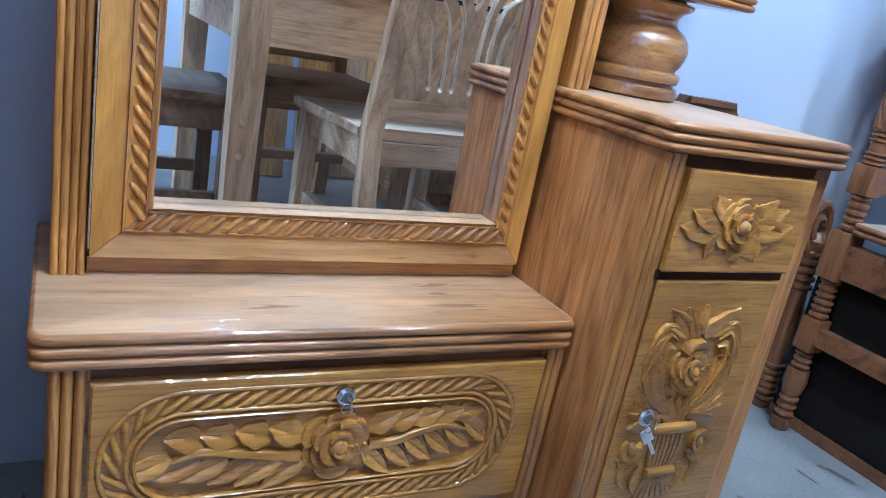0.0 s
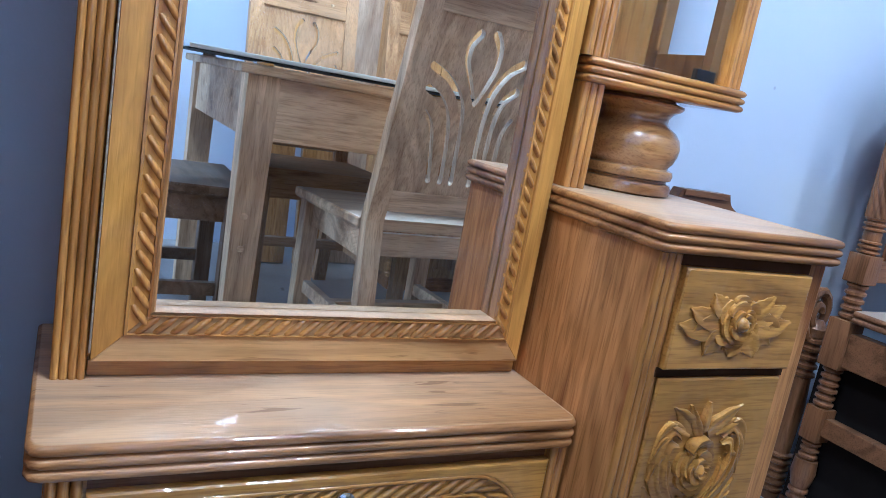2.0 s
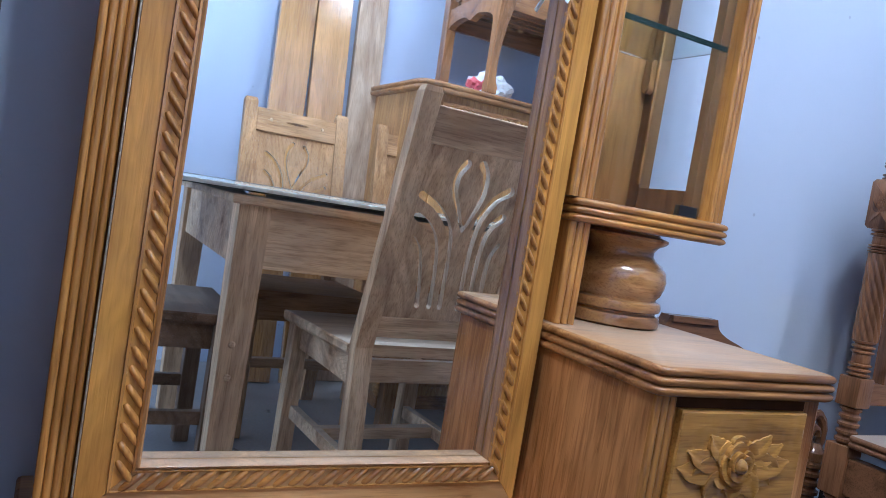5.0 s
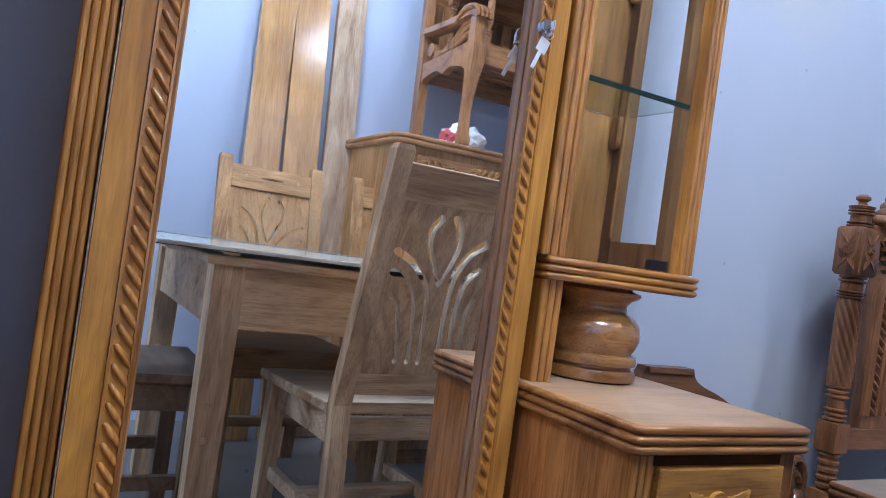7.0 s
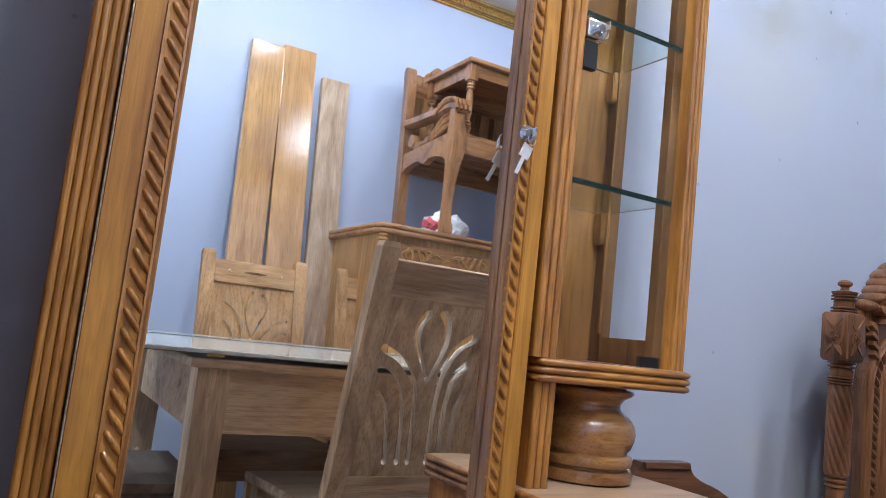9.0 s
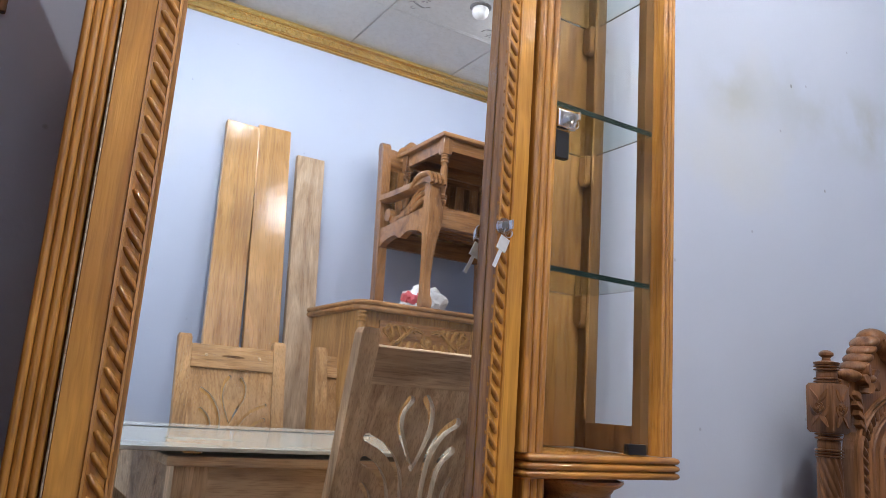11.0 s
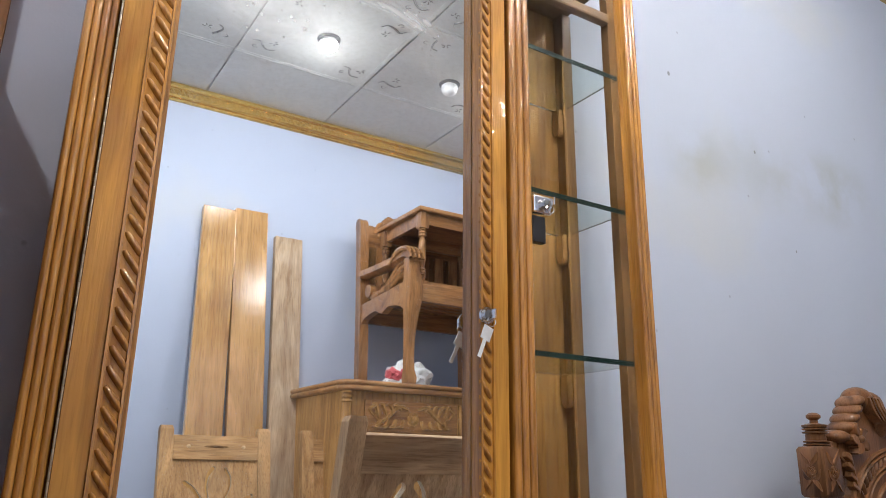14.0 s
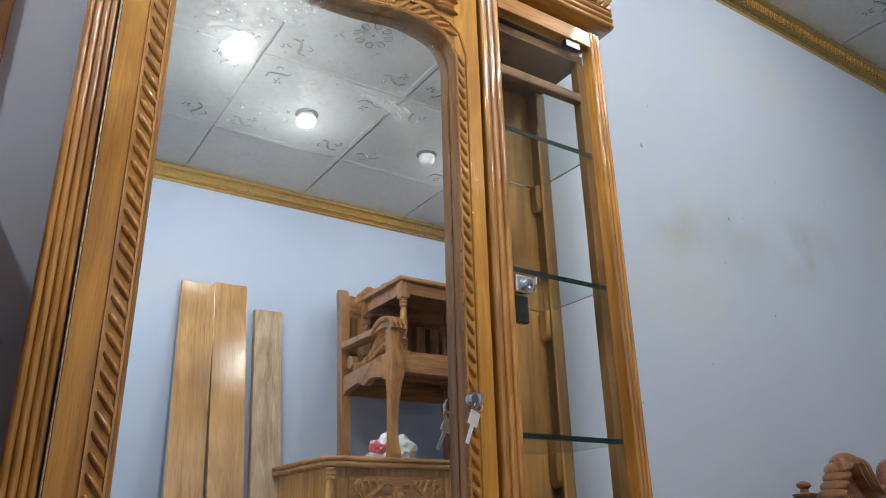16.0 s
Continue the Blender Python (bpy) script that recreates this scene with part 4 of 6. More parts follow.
def build_mirror_door():
    for name, mat, loop in (("stile", M_STILE, ((DX0, DZ0), (GX0, GZ0), (GX0, DZ1), (DX0, DZ1))), ("stile", M_STILE, ((GX1, GZ0), (DX1, DZ0), (DX1, DZ1), (GX1, DZ1))),
                            ("bottom_rail", M_RAIL, ((DX0 + 0.0004, DZ0), (DX1 - 0.0004, DZ0), (GX1 - 0.0004, GZ0), (GX0 + 0.0004, GZ0)))):
        bm = bmesh.new()
        rings(bm, [[(x, y, z) for x, z in loop] for y in (DB, DF)])
        bmesh.ops.bevel(bm, geom=list(bm.edges), offset=0.0004, segments=1, affect="EDGES")
        part(name, bm, mat, door)
    bm = bmesh.new()
    n = 40
    lo = [(GX0 + 0.0005 + (GX1 - GX0 - 0.001) * k / n) for k in range(n + 1)]
    loop = [(x, arch(x)) for x in lo] + [(lo[-1], DZ1), (lo[0], DZ1)]
    rings(bm, [[(x, y, z) for x, z in loop] for y in (DF + 0.0005, DB)])
    part("arched_rail", bm, M_X, door)
    # inner lip round the glass
    M = flat_map(DF)
    bm = bmesh.new()
    inner = [(GX0, GZ0), (GX1, GZ0)] + [(x, arch(x)) for x in reversed(lo)]
    sweep(bm, [M(u, v, 0.0) for u, v in inner], [(-0.001, -0.02), (-0.001, 0.002), (0.001, 0.0035), (0.004, 0.0025), (0.004, -0.004)], closed=True)
    part("inner_lip", bm, M_LIP, door, smooth=True)
    # rope border and its fillets
    off, ox, oy = 0.0170, 0.0150, 0.0085
    rp = [(GX0 - ox, GZ0 - off), (GX1 + oy, GZ0 - off), (GX1 + oy, 1.775)]
    top = [(GX1 + oy + (GX0 - GX1 - ox - oy) * k / n, arch(GX1 + (GX0 - GX1) * k / n) + off + 0.002) for k in range(1, n)]
    bm = bmesh.new()
    rope(bm, M, [rp[0], rp[1]], 0.0165, 0.0195, 0.005, 30)
    part("rope_moulding", bm, M_X, door, smooth=True, sharp=75.0)
    for a, b, q in ((rp[1], rp[2], 38), ((GX0 - ox, 1.775), rp[0], -38)):
        bm = bmesh.new()
        rope(bm, M, [a, b], 0.0132, 0.0215, 0.005, 25)
        part("rope_moulding", bm, M_Z, door, smooth=True, sharp=75.0)
    bm = bmesh.new()
    rope(bm, M, top, 0.0165, 0.0195, 0.005, 30)
    part("rope_moulding", bm, M_X, door, smooth=True, sharp=75.0)
    bm = bmesh.new()
    for d, e, r in ((0.0055, 0.0055, 0.0012), (0.0285, 0.0290, 0.0225)):
        loop = [(GX0 - e, GZ0 - d), (GX1 + r, GZ0 - d), (GX1 + r, 1.775)] + [(GX1 + r + (GX0 - GX1 - e - r) * k / n, arch(GX1 + (GX0 - GX1) * k / n) + d) for k in range(1, n)] + [(GX0 - e, 1.775)]
        sweep(bm, [M(u, v, 0) for u, v in loop], [(-0.0025, -0.001), (-0.0015, 0.0035), (0.0015, 0.0035), (0.0025, -0.001)], closed=True)
    part("rope_fillet", bm, M_Z, door, smooth=True)
    # carved leaves over the arch
    for s in (-1, 1):
        bm = bmesh.new()
        c = (GX0 + GX1) / 2
        for k in range(6):
            u = c + s * (0.03 + 0.032 * k)
            v = arch(u) + 0.055
            leaf(bm, M, [(u, v), (u + s * 0.02, v + 0.028), (u + s * 0.048, v + 0.034 - 0.004 * k)], 0.026, 0.009, 8, 6, curl=0.3 * s)
            leaf(bm, M, [(u, v - 0.006), (u + s * 0.022, v - 0.002), (u + s * 0.048, v - 0.01)], 0.02, 0.008, 8, 6)
        part("crown_carving", bm, M_X, door, smooth=True)
    bm = bmesh.new()
    loop = [(x, arch(x) + 0.001) for x in lo] + [(lo[-1], GZ0 + 0.0005), (lo[0], GZ0 + 0.0005)]
    rings(bm, [[(x, y, z) for x, z in loop] for y in (-0.0045, 0.0)])
    part("mirror_glass", bm, M_MIRROR, door, "clear mirror with a few dust smears")
    knuckle = None
    for k in range(96):
        z = DZ0 + 0.01 + k * 0.0159
        if knuckle is None:
            bm = bmesh.new()
            lathe(bm, [(0.001, 0.0), (0.0012, 0.0004), (0.0012, 0.0153), (0.001, 0.0156)], DX0 - 0.0015, DF + 0.0015, 0.0, 10)
            knuckle = part("hinge_knuckle", bm, M_BRASS, door, smooth=True)
            knuckle.location = (0, 0, z)
        else:
            more = new("hinge_knuckle", knuckle.data)
            more.parent = door
            more.location = (0, 0, z)
    key_lock("lock", door, 0.468, DF - 0.0045, 1.176, 0.0125, 0.05, 24)


build_mirror_door()

# side cabinet
CX0, CX1, CY0 = 0.5275, 0.833, -0.246
side = boxed("side_cabinet", M_SIDE, dresser, CX0, CX1, CY0, TABLE_BACK, 0.05, 0.639, 0.003)
boxed("side_plinth", M_X, dresser, CX0 + 0.01, CX1 - 0.01, CY0 + 0.012, TABLE_BACK, 0.0, 0.05)
bm = bmesh.new()
fluted(bm, CX0 + 0.0005, 0.562, CY0 - 0.0065, CY0 - 0.0005, 0.05, 0.638, 3, 0.005)
part("fluted_strip", bm, M_Z, side, smooth=True)
bm = bmesh.new()
reeded_slab(bm, 0.5165, 0.8435, -0.2635, TABLE_BACK, 0.6395, TOP_Z, 3, 0.0055, 0.012)
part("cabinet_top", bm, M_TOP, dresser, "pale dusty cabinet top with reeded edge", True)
# dark strips that paint the shade in the gaps round the drawer
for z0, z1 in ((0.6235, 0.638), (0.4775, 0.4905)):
    boxed("gap_shade", M_DARK, side, 0.5645, 0.800, CY0 - 0.0012, CY0 - 0.0002, z0, z1, 0.0)


def drawer_depth(x, z):
    """Shallow hollow cut round the flower."""
    d = math.hypot((x - 0.677) / 0.105, (z - 0.552) / 0.052)
    return 0.003 * (1 - min(1.0, max(0.0, (d - 0.7) / 0.5)))


drawer = sunk_panel("drawer_front", M_PANEL, dresser, 0.567, 0.796, 0.491, 0.623, -0.2585, CY0 - 0.0015, drawer_depth, 92, 54, "golden drawer front carved with a rose")


def door_depth(x, z):
    """Scooped ground round the bouquet."""
    d = math.hypot((x - 0.672) / 0.098, (z - 0.30) / 0.165)
    return 0.0025 * (1 - min(1.0, max(0.0, (d - 0.75) / 0.4)))


ldoor = sunk_panel("lower_door", M_PANEL, dresser, 0.570, 0.7935, 0.075, 0.477, -0.2525, CY0 - 0.0015, door_depth, 80, 130, "golden cabinet door carved with leaves and a vase")


def carve_drawer():
    M = flat_map(-0.2585 + 0.0028)
    cx, cz = 0.674, 0.555
    bm = bmesh.new()
    rosette(bm, M, cx, cz, 0.042, 0.016, 2.0, 0.3)
    islands("carved_petal", bm, M_PANEL, drawer, smooth=True)
    bm = bmesh.new()
    tips = ((-0.100, -0.003, 0.025, 1), (-0.087, 0.018, 0.021, 1), (-0.052, 0.038, 0.021, 1), (-0.078, -0.020, 0.026, -1), (-0.047, -0.045, 0.024, -1), (0.044, -0.047, 0.024, 1),
            (0.070, -0.029, 0.026, 1), (0.087, -0.012, 0.024, 1), (0.100, 0.004, 0.024, -1), (0.083, 0.026, 0.021, -1), (0.058, 0.038, 0.018, -1), (-0.002, -0.046, 0.022, 1))
    for k, (tx, tz, w, s) in enumerate(tips):
        r = math.hypot(tx, tz)
        bx, bz = tx / r * 0.026, tz / r * 0.026
        mx, mz = (bx + tx) / 2 - tz * 0.07 * s, (bz + tz) / 2 + tx * 0.07 * s
        lobe(bm, M, [(cx + bx, cz + bz), (cx + mx, cz + mz), (cx + tx, cz + tz)], [w * 1.3, w * 1.75, w * 1.3, 0.004], 0.0075 + 0.001 * (k % 3), 0.7 * s, 0.2, 0.001)
    islands("carved_leaf", bm, M_PANEL, drawer, smooth=True)


carve_drawer()


def carve_lower_door():
    M = flat_map(-0.2525 + 0.0022)
    cx = 0.670
    bm = bmesh.new()
    tall = lambda u, v, h: M(u, 0.347 + (v - 0.347) * 1.08, h)
    rosette(bm, tall, cx, 0.347, 0.039, 0.019, 1.2)
    petal(bm, M, cx - 0.002, 0.352, 0.9, 2.3, 0.022, 0.045, 0.002, 0.017)
    islands("carved_petal", bm, M_PANEL, ldoor, smooth=True)
    bm = bmesh.new()
    for s in (-1, 1):
        o = 0.003 * s
        X = lambda d: cx + o + s * d
        # three nested C-shaped strands, curling in at the top
        lobe(bm, M, [(X(0.018), 0.282), (X(0.055), 0.312), (X(0.072), 0.350), (X(0.070), 0.386), (X(0.052), 0.406), (X(0.034), 0.392)], [0.010, 0.018, 0.019, 0.018, 0.016, 0.004], 0.013, 0.7 * s, 0.2, 0.001, 20)
        lobe(bm, M, [(X(0.014), 0.284), (X(0.044), 0.318), (X(0.058), 0.354), (X(0.053), 0.384), (X(0.036), 0.382)], [0.008, 0.014, 0.014, 0.013, 0.004], 0.012, 0.7 * s, 0.2, 0.0, 20, lift=0.001)
        lobe(bm, M, [(X(0.010), 0.284), (X(0.034), 0.312), (X(0.046), 0.336), (X(0.044), 0.360)], [0.008, 0.011, 0.010, 0.003], 0.010, 0.7 * s, 0.2, 0.0, 16)
        # curled tips outside the strands
        for a, b, c, w in ((0.064, 0.402, (0.078, 0.384), 0.022), (0.066, 0.382, (0.081, 0.360), 0.021), (0.064, 0.356, (0.077, 0.334), 0.020)):
            lobe(bm, M, [(X(a - 0.016), b + 0.010), (X(a), b + 0.004), (X(c[0]), c[1])], [0.006, w, w * 0.8, 0.003], 0.010, 0.8 * s, 0.1)
        # crest
        lobe(bm, M, [(X(0.006), 0.398), (X(0.026), 0.414), (X(0.060), 0.438)], [0.020, 0.034, 0.026, 0.003], 0.010, 0.7 * s, 0.15, 0.0015)
        lobe(bm, M, [(X(0.020), 0.398), (X(0.044), 0.410), (X(0.066), 0.416)], [0.012, 0.018, 0.013, 0.003], 0.009, -0.7 * s, 0.15, 0.001)
        # fan of lower leaves
        for a, (tx, tz) in enumerate(((0.080, 0.326), (0.078, 0.306), (0.083, 0.286), (0.080, 0.262))):
            lobe(bm, M, [(X(0.022), 0.272 + 0.001 * a), (X(0.056), 0.284 - 0.006 * a), (X(tx), tz)], [0.012, 0.026, 0.024, 0.003], 0.010, 0.8 * s, 0.25, 0.0, lift=0.0006 * a)
        # side scrolls beside the basket
        petal(bm, M, X(0.062), 0.229, 0.3 if s > 0 else 2.2, 4.6 if s > 0 else 6.6, 0.006, 0.021, 0.002, 0.009, 14)
        petal(bm, M, X(0.062), 0.222, 3.6, 7.0, 0.005, 0.030, 0.0, 0.008, 14)
        dome(bm, M, X(0.060), 0.226, 0.009, 0.012, 0.012, 12, 4)
        lobe(bm, M, [(X(0.058), 0.205), (X(0.066), 0.184), (X(0.054), 0.160)], [0.010, 0.018, 0.014, 0.003], 0.009, 0.7 * s, 0.15)
        lobe(bm, M, [(X(0.034), 0.196), (X(0.042), 0.172), (X(0.030), 0.148)], [0.010, 0.017, 0.013, 0.003], 0.009, 0.7 * s, 0.15)
    lobe(bm, M, [(cx - 0.006, 0.394), (cx - 0.020, 0.414), (cx - 0.034, 0.440)], [0.014, 0.020, 0.015, 0.003], 0.013, -0.5, 0.1, 0.001)
    lobe(bm, M, [(cx, 0.402), (cx - 0.003, 0.424), (cx - 0.002, 0.444)], [0.010, 0.012, 0.011, 0.006], 0.015, 0.0, 0.0)
    for k in range(-2, 3):
        lobe(bm, M, [(cx + k * 0.006, 0.262), (cx + k * 0.011, 0.285), (cx + k * 0.017, 0.306)], [0.010, 0.014, 0.010, 0.003], 0.009, 0.5 * (1 if k > 0 else -1), 0.15)
    islands("carved_leaf", bm, M_PANEL, ldoor, smooth=True)
    bm = bmesh.new()
    for z, hw, r in ((0.257, 0.040, 0.0085), (0.186, 0.026, 0.0075)):
        rings(bm, [[(cx + (2 * i - 1) * hw * k, -0.2525 + 0.0022 - max(-0.004, r * 0.55 + r * k2 * math.sin(a)), z + r * k2 * math.cos(a)) for a in (2 * math.pi * j / 12 for j in range(12))] for i, k, k2 in ((0, 1, 0.8), (0, 0.96, 1), (0.5, 1, 1), (1, 0.96, 1), (1, 1, 0.8))])
    for k in range(-3, 4):
        lobe(bm, M, [(cx + k * 0.0085, 0.250), (cx + k * 0.0085, 0.225), (cx + k * 0.0068, 0.192)], [0.0085, 0.009, 0.0085, 0.007], 0.009, 0.0, 0.1)
        lobe(bm, M, [(cx + k * 0.0055, 0.180), (cx + k * 0.008, 0.163), (cx + k * 0.0115, 0.140)], [0.007, 0.0105, 0.009, 0.003], 0.008, 0.0, 0.1)
    islands("vase_rib", bm, M_PANEL, ldoor, smooth=True)
    key_lock("lock", ldoor, 0.600, -0.2645, 0.288, 0.0125, 0.045, -34)


carve_lower_door()

# glazed tower
TX0, TX1, TY0 = 0.5065, 0.8235, -0.0305
TZ0, TZ1 = 0.8275, 1.95
bm = bmesh.new()
reeded_slab(bm, 0.527, 0.8355, -0.038, TABLE_BACK, TZ0, TZ0 + 0.0345, 3, 0.0055, 0.008)
part("tower_base_moulding", bm, M_X, dresser, "reeded moulding under the glazed tower", True)
bm = bmesh.new()
fluted(bm, 0.533, 0.5705, -0.0245, 0.05, TOP_Z + 0.0005, TZ0 - 0.0005, 3, 0.005)
part("short_post", bm, M_Z, dresser, smooth=True)
boxed("tower_back_post", M_Z, dresser, 0.5275, 0.575, 0.052, TABLE_BACK, TOP_Z + 0.0005, TZ0 - 0.0005)
tower = thing("tower", "", "")
tower.parent = dresser
zb = TZ0 + 0.035
bm = bmesh.new()
fluted(bm, 0.5195, 0.561, TY0, -0.002, zb, TZ1, 3, 0.0055)
part("front_post", bm, M_Z, tower, smooth=True)
bm = bmesh.new()
fluted(bm, 0.7955, TX1, TY0, -0.002, zb, TZ1, 3, 0.0045)
part("front_post", bm, M_Z, tower, smooth=True)
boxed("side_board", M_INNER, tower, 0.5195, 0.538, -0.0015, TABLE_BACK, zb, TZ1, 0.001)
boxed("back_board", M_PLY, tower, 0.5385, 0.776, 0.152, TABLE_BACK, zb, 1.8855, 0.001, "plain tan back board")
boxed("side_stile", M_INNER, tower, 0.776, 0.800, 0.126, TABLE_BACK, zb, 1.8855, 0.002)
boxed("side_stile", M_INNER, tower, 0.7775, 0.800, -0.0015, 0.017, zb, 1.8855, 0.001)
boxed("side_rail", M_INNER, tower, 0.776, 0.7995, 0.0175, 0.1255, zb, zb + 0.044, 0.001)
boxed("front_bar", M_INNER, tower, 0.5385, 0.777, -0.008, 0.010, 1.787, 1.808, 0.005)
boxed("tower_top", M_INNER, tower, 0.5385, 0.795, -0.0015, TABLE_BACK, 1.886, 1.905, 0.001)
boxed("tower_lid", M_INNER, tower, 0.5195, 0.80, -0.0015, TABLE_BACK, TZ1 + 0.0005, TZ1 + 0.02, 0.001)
boxed("front_rail", M_X, tower, 0.5615, 0.795, TY0 + 0.002, -0.002, 1.915, TZ1, 0.002)
bm = bmesh.new()
sweep(bm, [(0.7755, 0.128, zb + 0.05), (0.7755, 0.128, 1.80)], circle(0.0035, 6), (1, 0, 0))
part("bead", bm, M_PLY, tower, smooth=True)
for z in (1.134, 1.401, 1.667):
    bm = bmesh.new()
    box(bm, 0.5395, 0.7815, -0.012, 0.150, z - 0.004, z + 0.004)
    sh = part("glass_shelf", bm, M_GREEN, tower, "clear glass shelf with dark green edge")
    sh.visible_shadow = False
    bm = bmesh.new()
    box(bm, 0.5395, 0.7815, -0.0135, -0.0122, z - 0.0042, z + 0.0042)
    part("shelf_edge", bm, M_EDGE, sh)
    for y0, y1 in ((0.131, 0.151),):
        bm = bmesh.new()
        mid, half = (y0 + y1) / 2, (y1 - y0) / 2
        loop = [(y0, z - 0.0045), (y1, z - 0.0045)] + [(mid + half * math.cos(a), z - 0.048 - 0.016 * math.sin(a)) for a in (math.pi * k / 8 for k in range(9))]
        rings(bm, [[(x, y, q) for y, q in loop] for x in (0.762, 0.7757)])
        bmesh.ops.bevel(bm, geom=[e for e in bm.edges if abs(e.verts[0].co.x - e.verts[1].co.x) < 1e-6 and e.verts[0].co.x < 0.765], offset=0.002, segments=2, affect="EDGES")
        part("shelf_bracket", bm, M_PLY, tower)
bm = bmesh.new()
box(bm, 0.558, 0.7985, -0.0205, -0.0165, zb + 0.004, 1.92)
gd = part("glass_door", bm, M_GLASS, tower, "clear glass door")
gd.visible_shadow = False
boxed("door_pivot", M_BLACK, gd, 0.732, 0.77, -0.0245, -0.0125, zb + 0.001, zb + 0.0175, 0.001, "black plastic pivot")
boxed("door_pivot", M_BLACK, gd, 0.732, 0.77, -0.0245, -0.0125, 1.898, 1.914, 0.001, "black plastic pivot")
boxed("lock_plate", M_BLACK, gd, 0.5625, 0.589, -0.026, -0.0125, 1.308, 1.352, 0.001, "black lock catch")
boxed("lock_case", M_CHROME, gd, 0.5625, 0.598, -0.030, -0.0125, 1.3555, 1.386, 0.003)
key_lock("lock", gd, 0.585, -0.030, 1.371, 0.012, 0.022, 4, False)

# crown of the dressing table
bm = bmesh.new()
reeded_slab(bm, 0.4995, 0.858, -0.048, TABLE_BACK, 1.9705, 2.015, 3, 0.006, 0.01)
crown = part("tower_cornice", bm, M_X, dresser, smooth=True)
bm = bmesh.new()
rope(bm, flat_map(-0.048), [(0.515, 2.031), (0.85, 2.031)], 0.02, 0.016, 0.007, 38)
part("rope_moulding", bm, M_X, crown, smooth=True)
boxed("crown_frieze", M_X, dresser, 0.505, 0.853, -0.046, TABLE_BACK, 2.0155, 2.10, 0.003)
bm = bmesh.new()
for k in range(5):
    leaf(bm, flat_map(-0.046), [(0.53 + 0.062 * k, 2.05), (0.55 + 0.062 * k, 2.078), (0.585 + 0.062 * k, 2.075)], 0.03, 0.010, 8, 6)
part("frieze_carving", bm, M_X, crown, smooth=True)
boxed("mirror_crown", M_X, dresser, -0.1065, 0.4985, -0.03, TABLE_BACK, 1.9855, 2.06, 0.004)


# turned urn between cabinet top and tower
def urn():
    bm = bmesh.new()
    prof = [(0.084, 0.0), (0.089, 0.003), (0.09, 0.013), (0.087, 0.020), (0.080, 0.022), (0.080, 0.0245), (0.0865, 0.027), (0.0885, 0.034), (0.0865, 0.041), (0.078, 0.044), (0.078, 0.047),
            (0.084, 0.054), (0.089, 0.066), (0.0905, 0.078), (0.087, 0.091), (0.078, 0.102), (0.066, 0.109), (0.061, 0.115), (0.061, 0.122), (0.067, 0.130), (0.079, 0.136), (0.083, 0.140), (0.082, 0.144), (0.068, 0.1475), (0.066, 0.1505)]
    lathe(bm, [(r * 0.925, z) for r, z in prof], 0.702, 0.062, TOP_Z + 0.0003, 48)
    part("turned_urn", bm, M_URN, dresser, "turned and varnished urn-shaped spacer", True)


urn()


# ---------- carved high-back chair against the wall ----------
def ringed(prof, z0, z1, r, n):
    """Add n stacked turned rings between two heights."""
    h = (z1 - z0) / n
    for k in range(n):
        a = z0 + h * k
        prof += [(r * 0.76, a), (r * 0.78, a + h * 0.2), (r, a + h * 0.38), (r, a + h * 0.72), (r * 0.78, a + h * 0.9)]


def twisted(bm, cx, cy, z0, z1, r, strands=11, turns=0.5, n=88, m=46):
    loops = []
    for i in range(m + 1):
        s = i / m
        loops.append([(cx + rr * math.cos(a), cy + rr * math.sin(a), z0 + (z1 - z0) * s)
                      for a in (2 * math.pi * k / n for k in range(n))
                      for rr in (r * (0.86 + 0.14 * abs(math.sin(strands / 2 * (a + 2 * math.pi * turns * s)))),)])
    rings(bm, loops)


def octagon(bm, cx, cy, r, z0, z1):
    loops = []
    for z, k in ((z0, 0.86), (z0 + 0.006, 1), (z1 - 0.006, 1), (z1, 0.86)):
        q = r * k
        c = q * 0.93
        loops.append([(cx + x, cy + y, z) for x, y in ((q, -c), (q, c), (c, q), (-c, q), (-q, c), (-q, -c), (-c, -q), (c, -q))])
    rings(bm, loops)


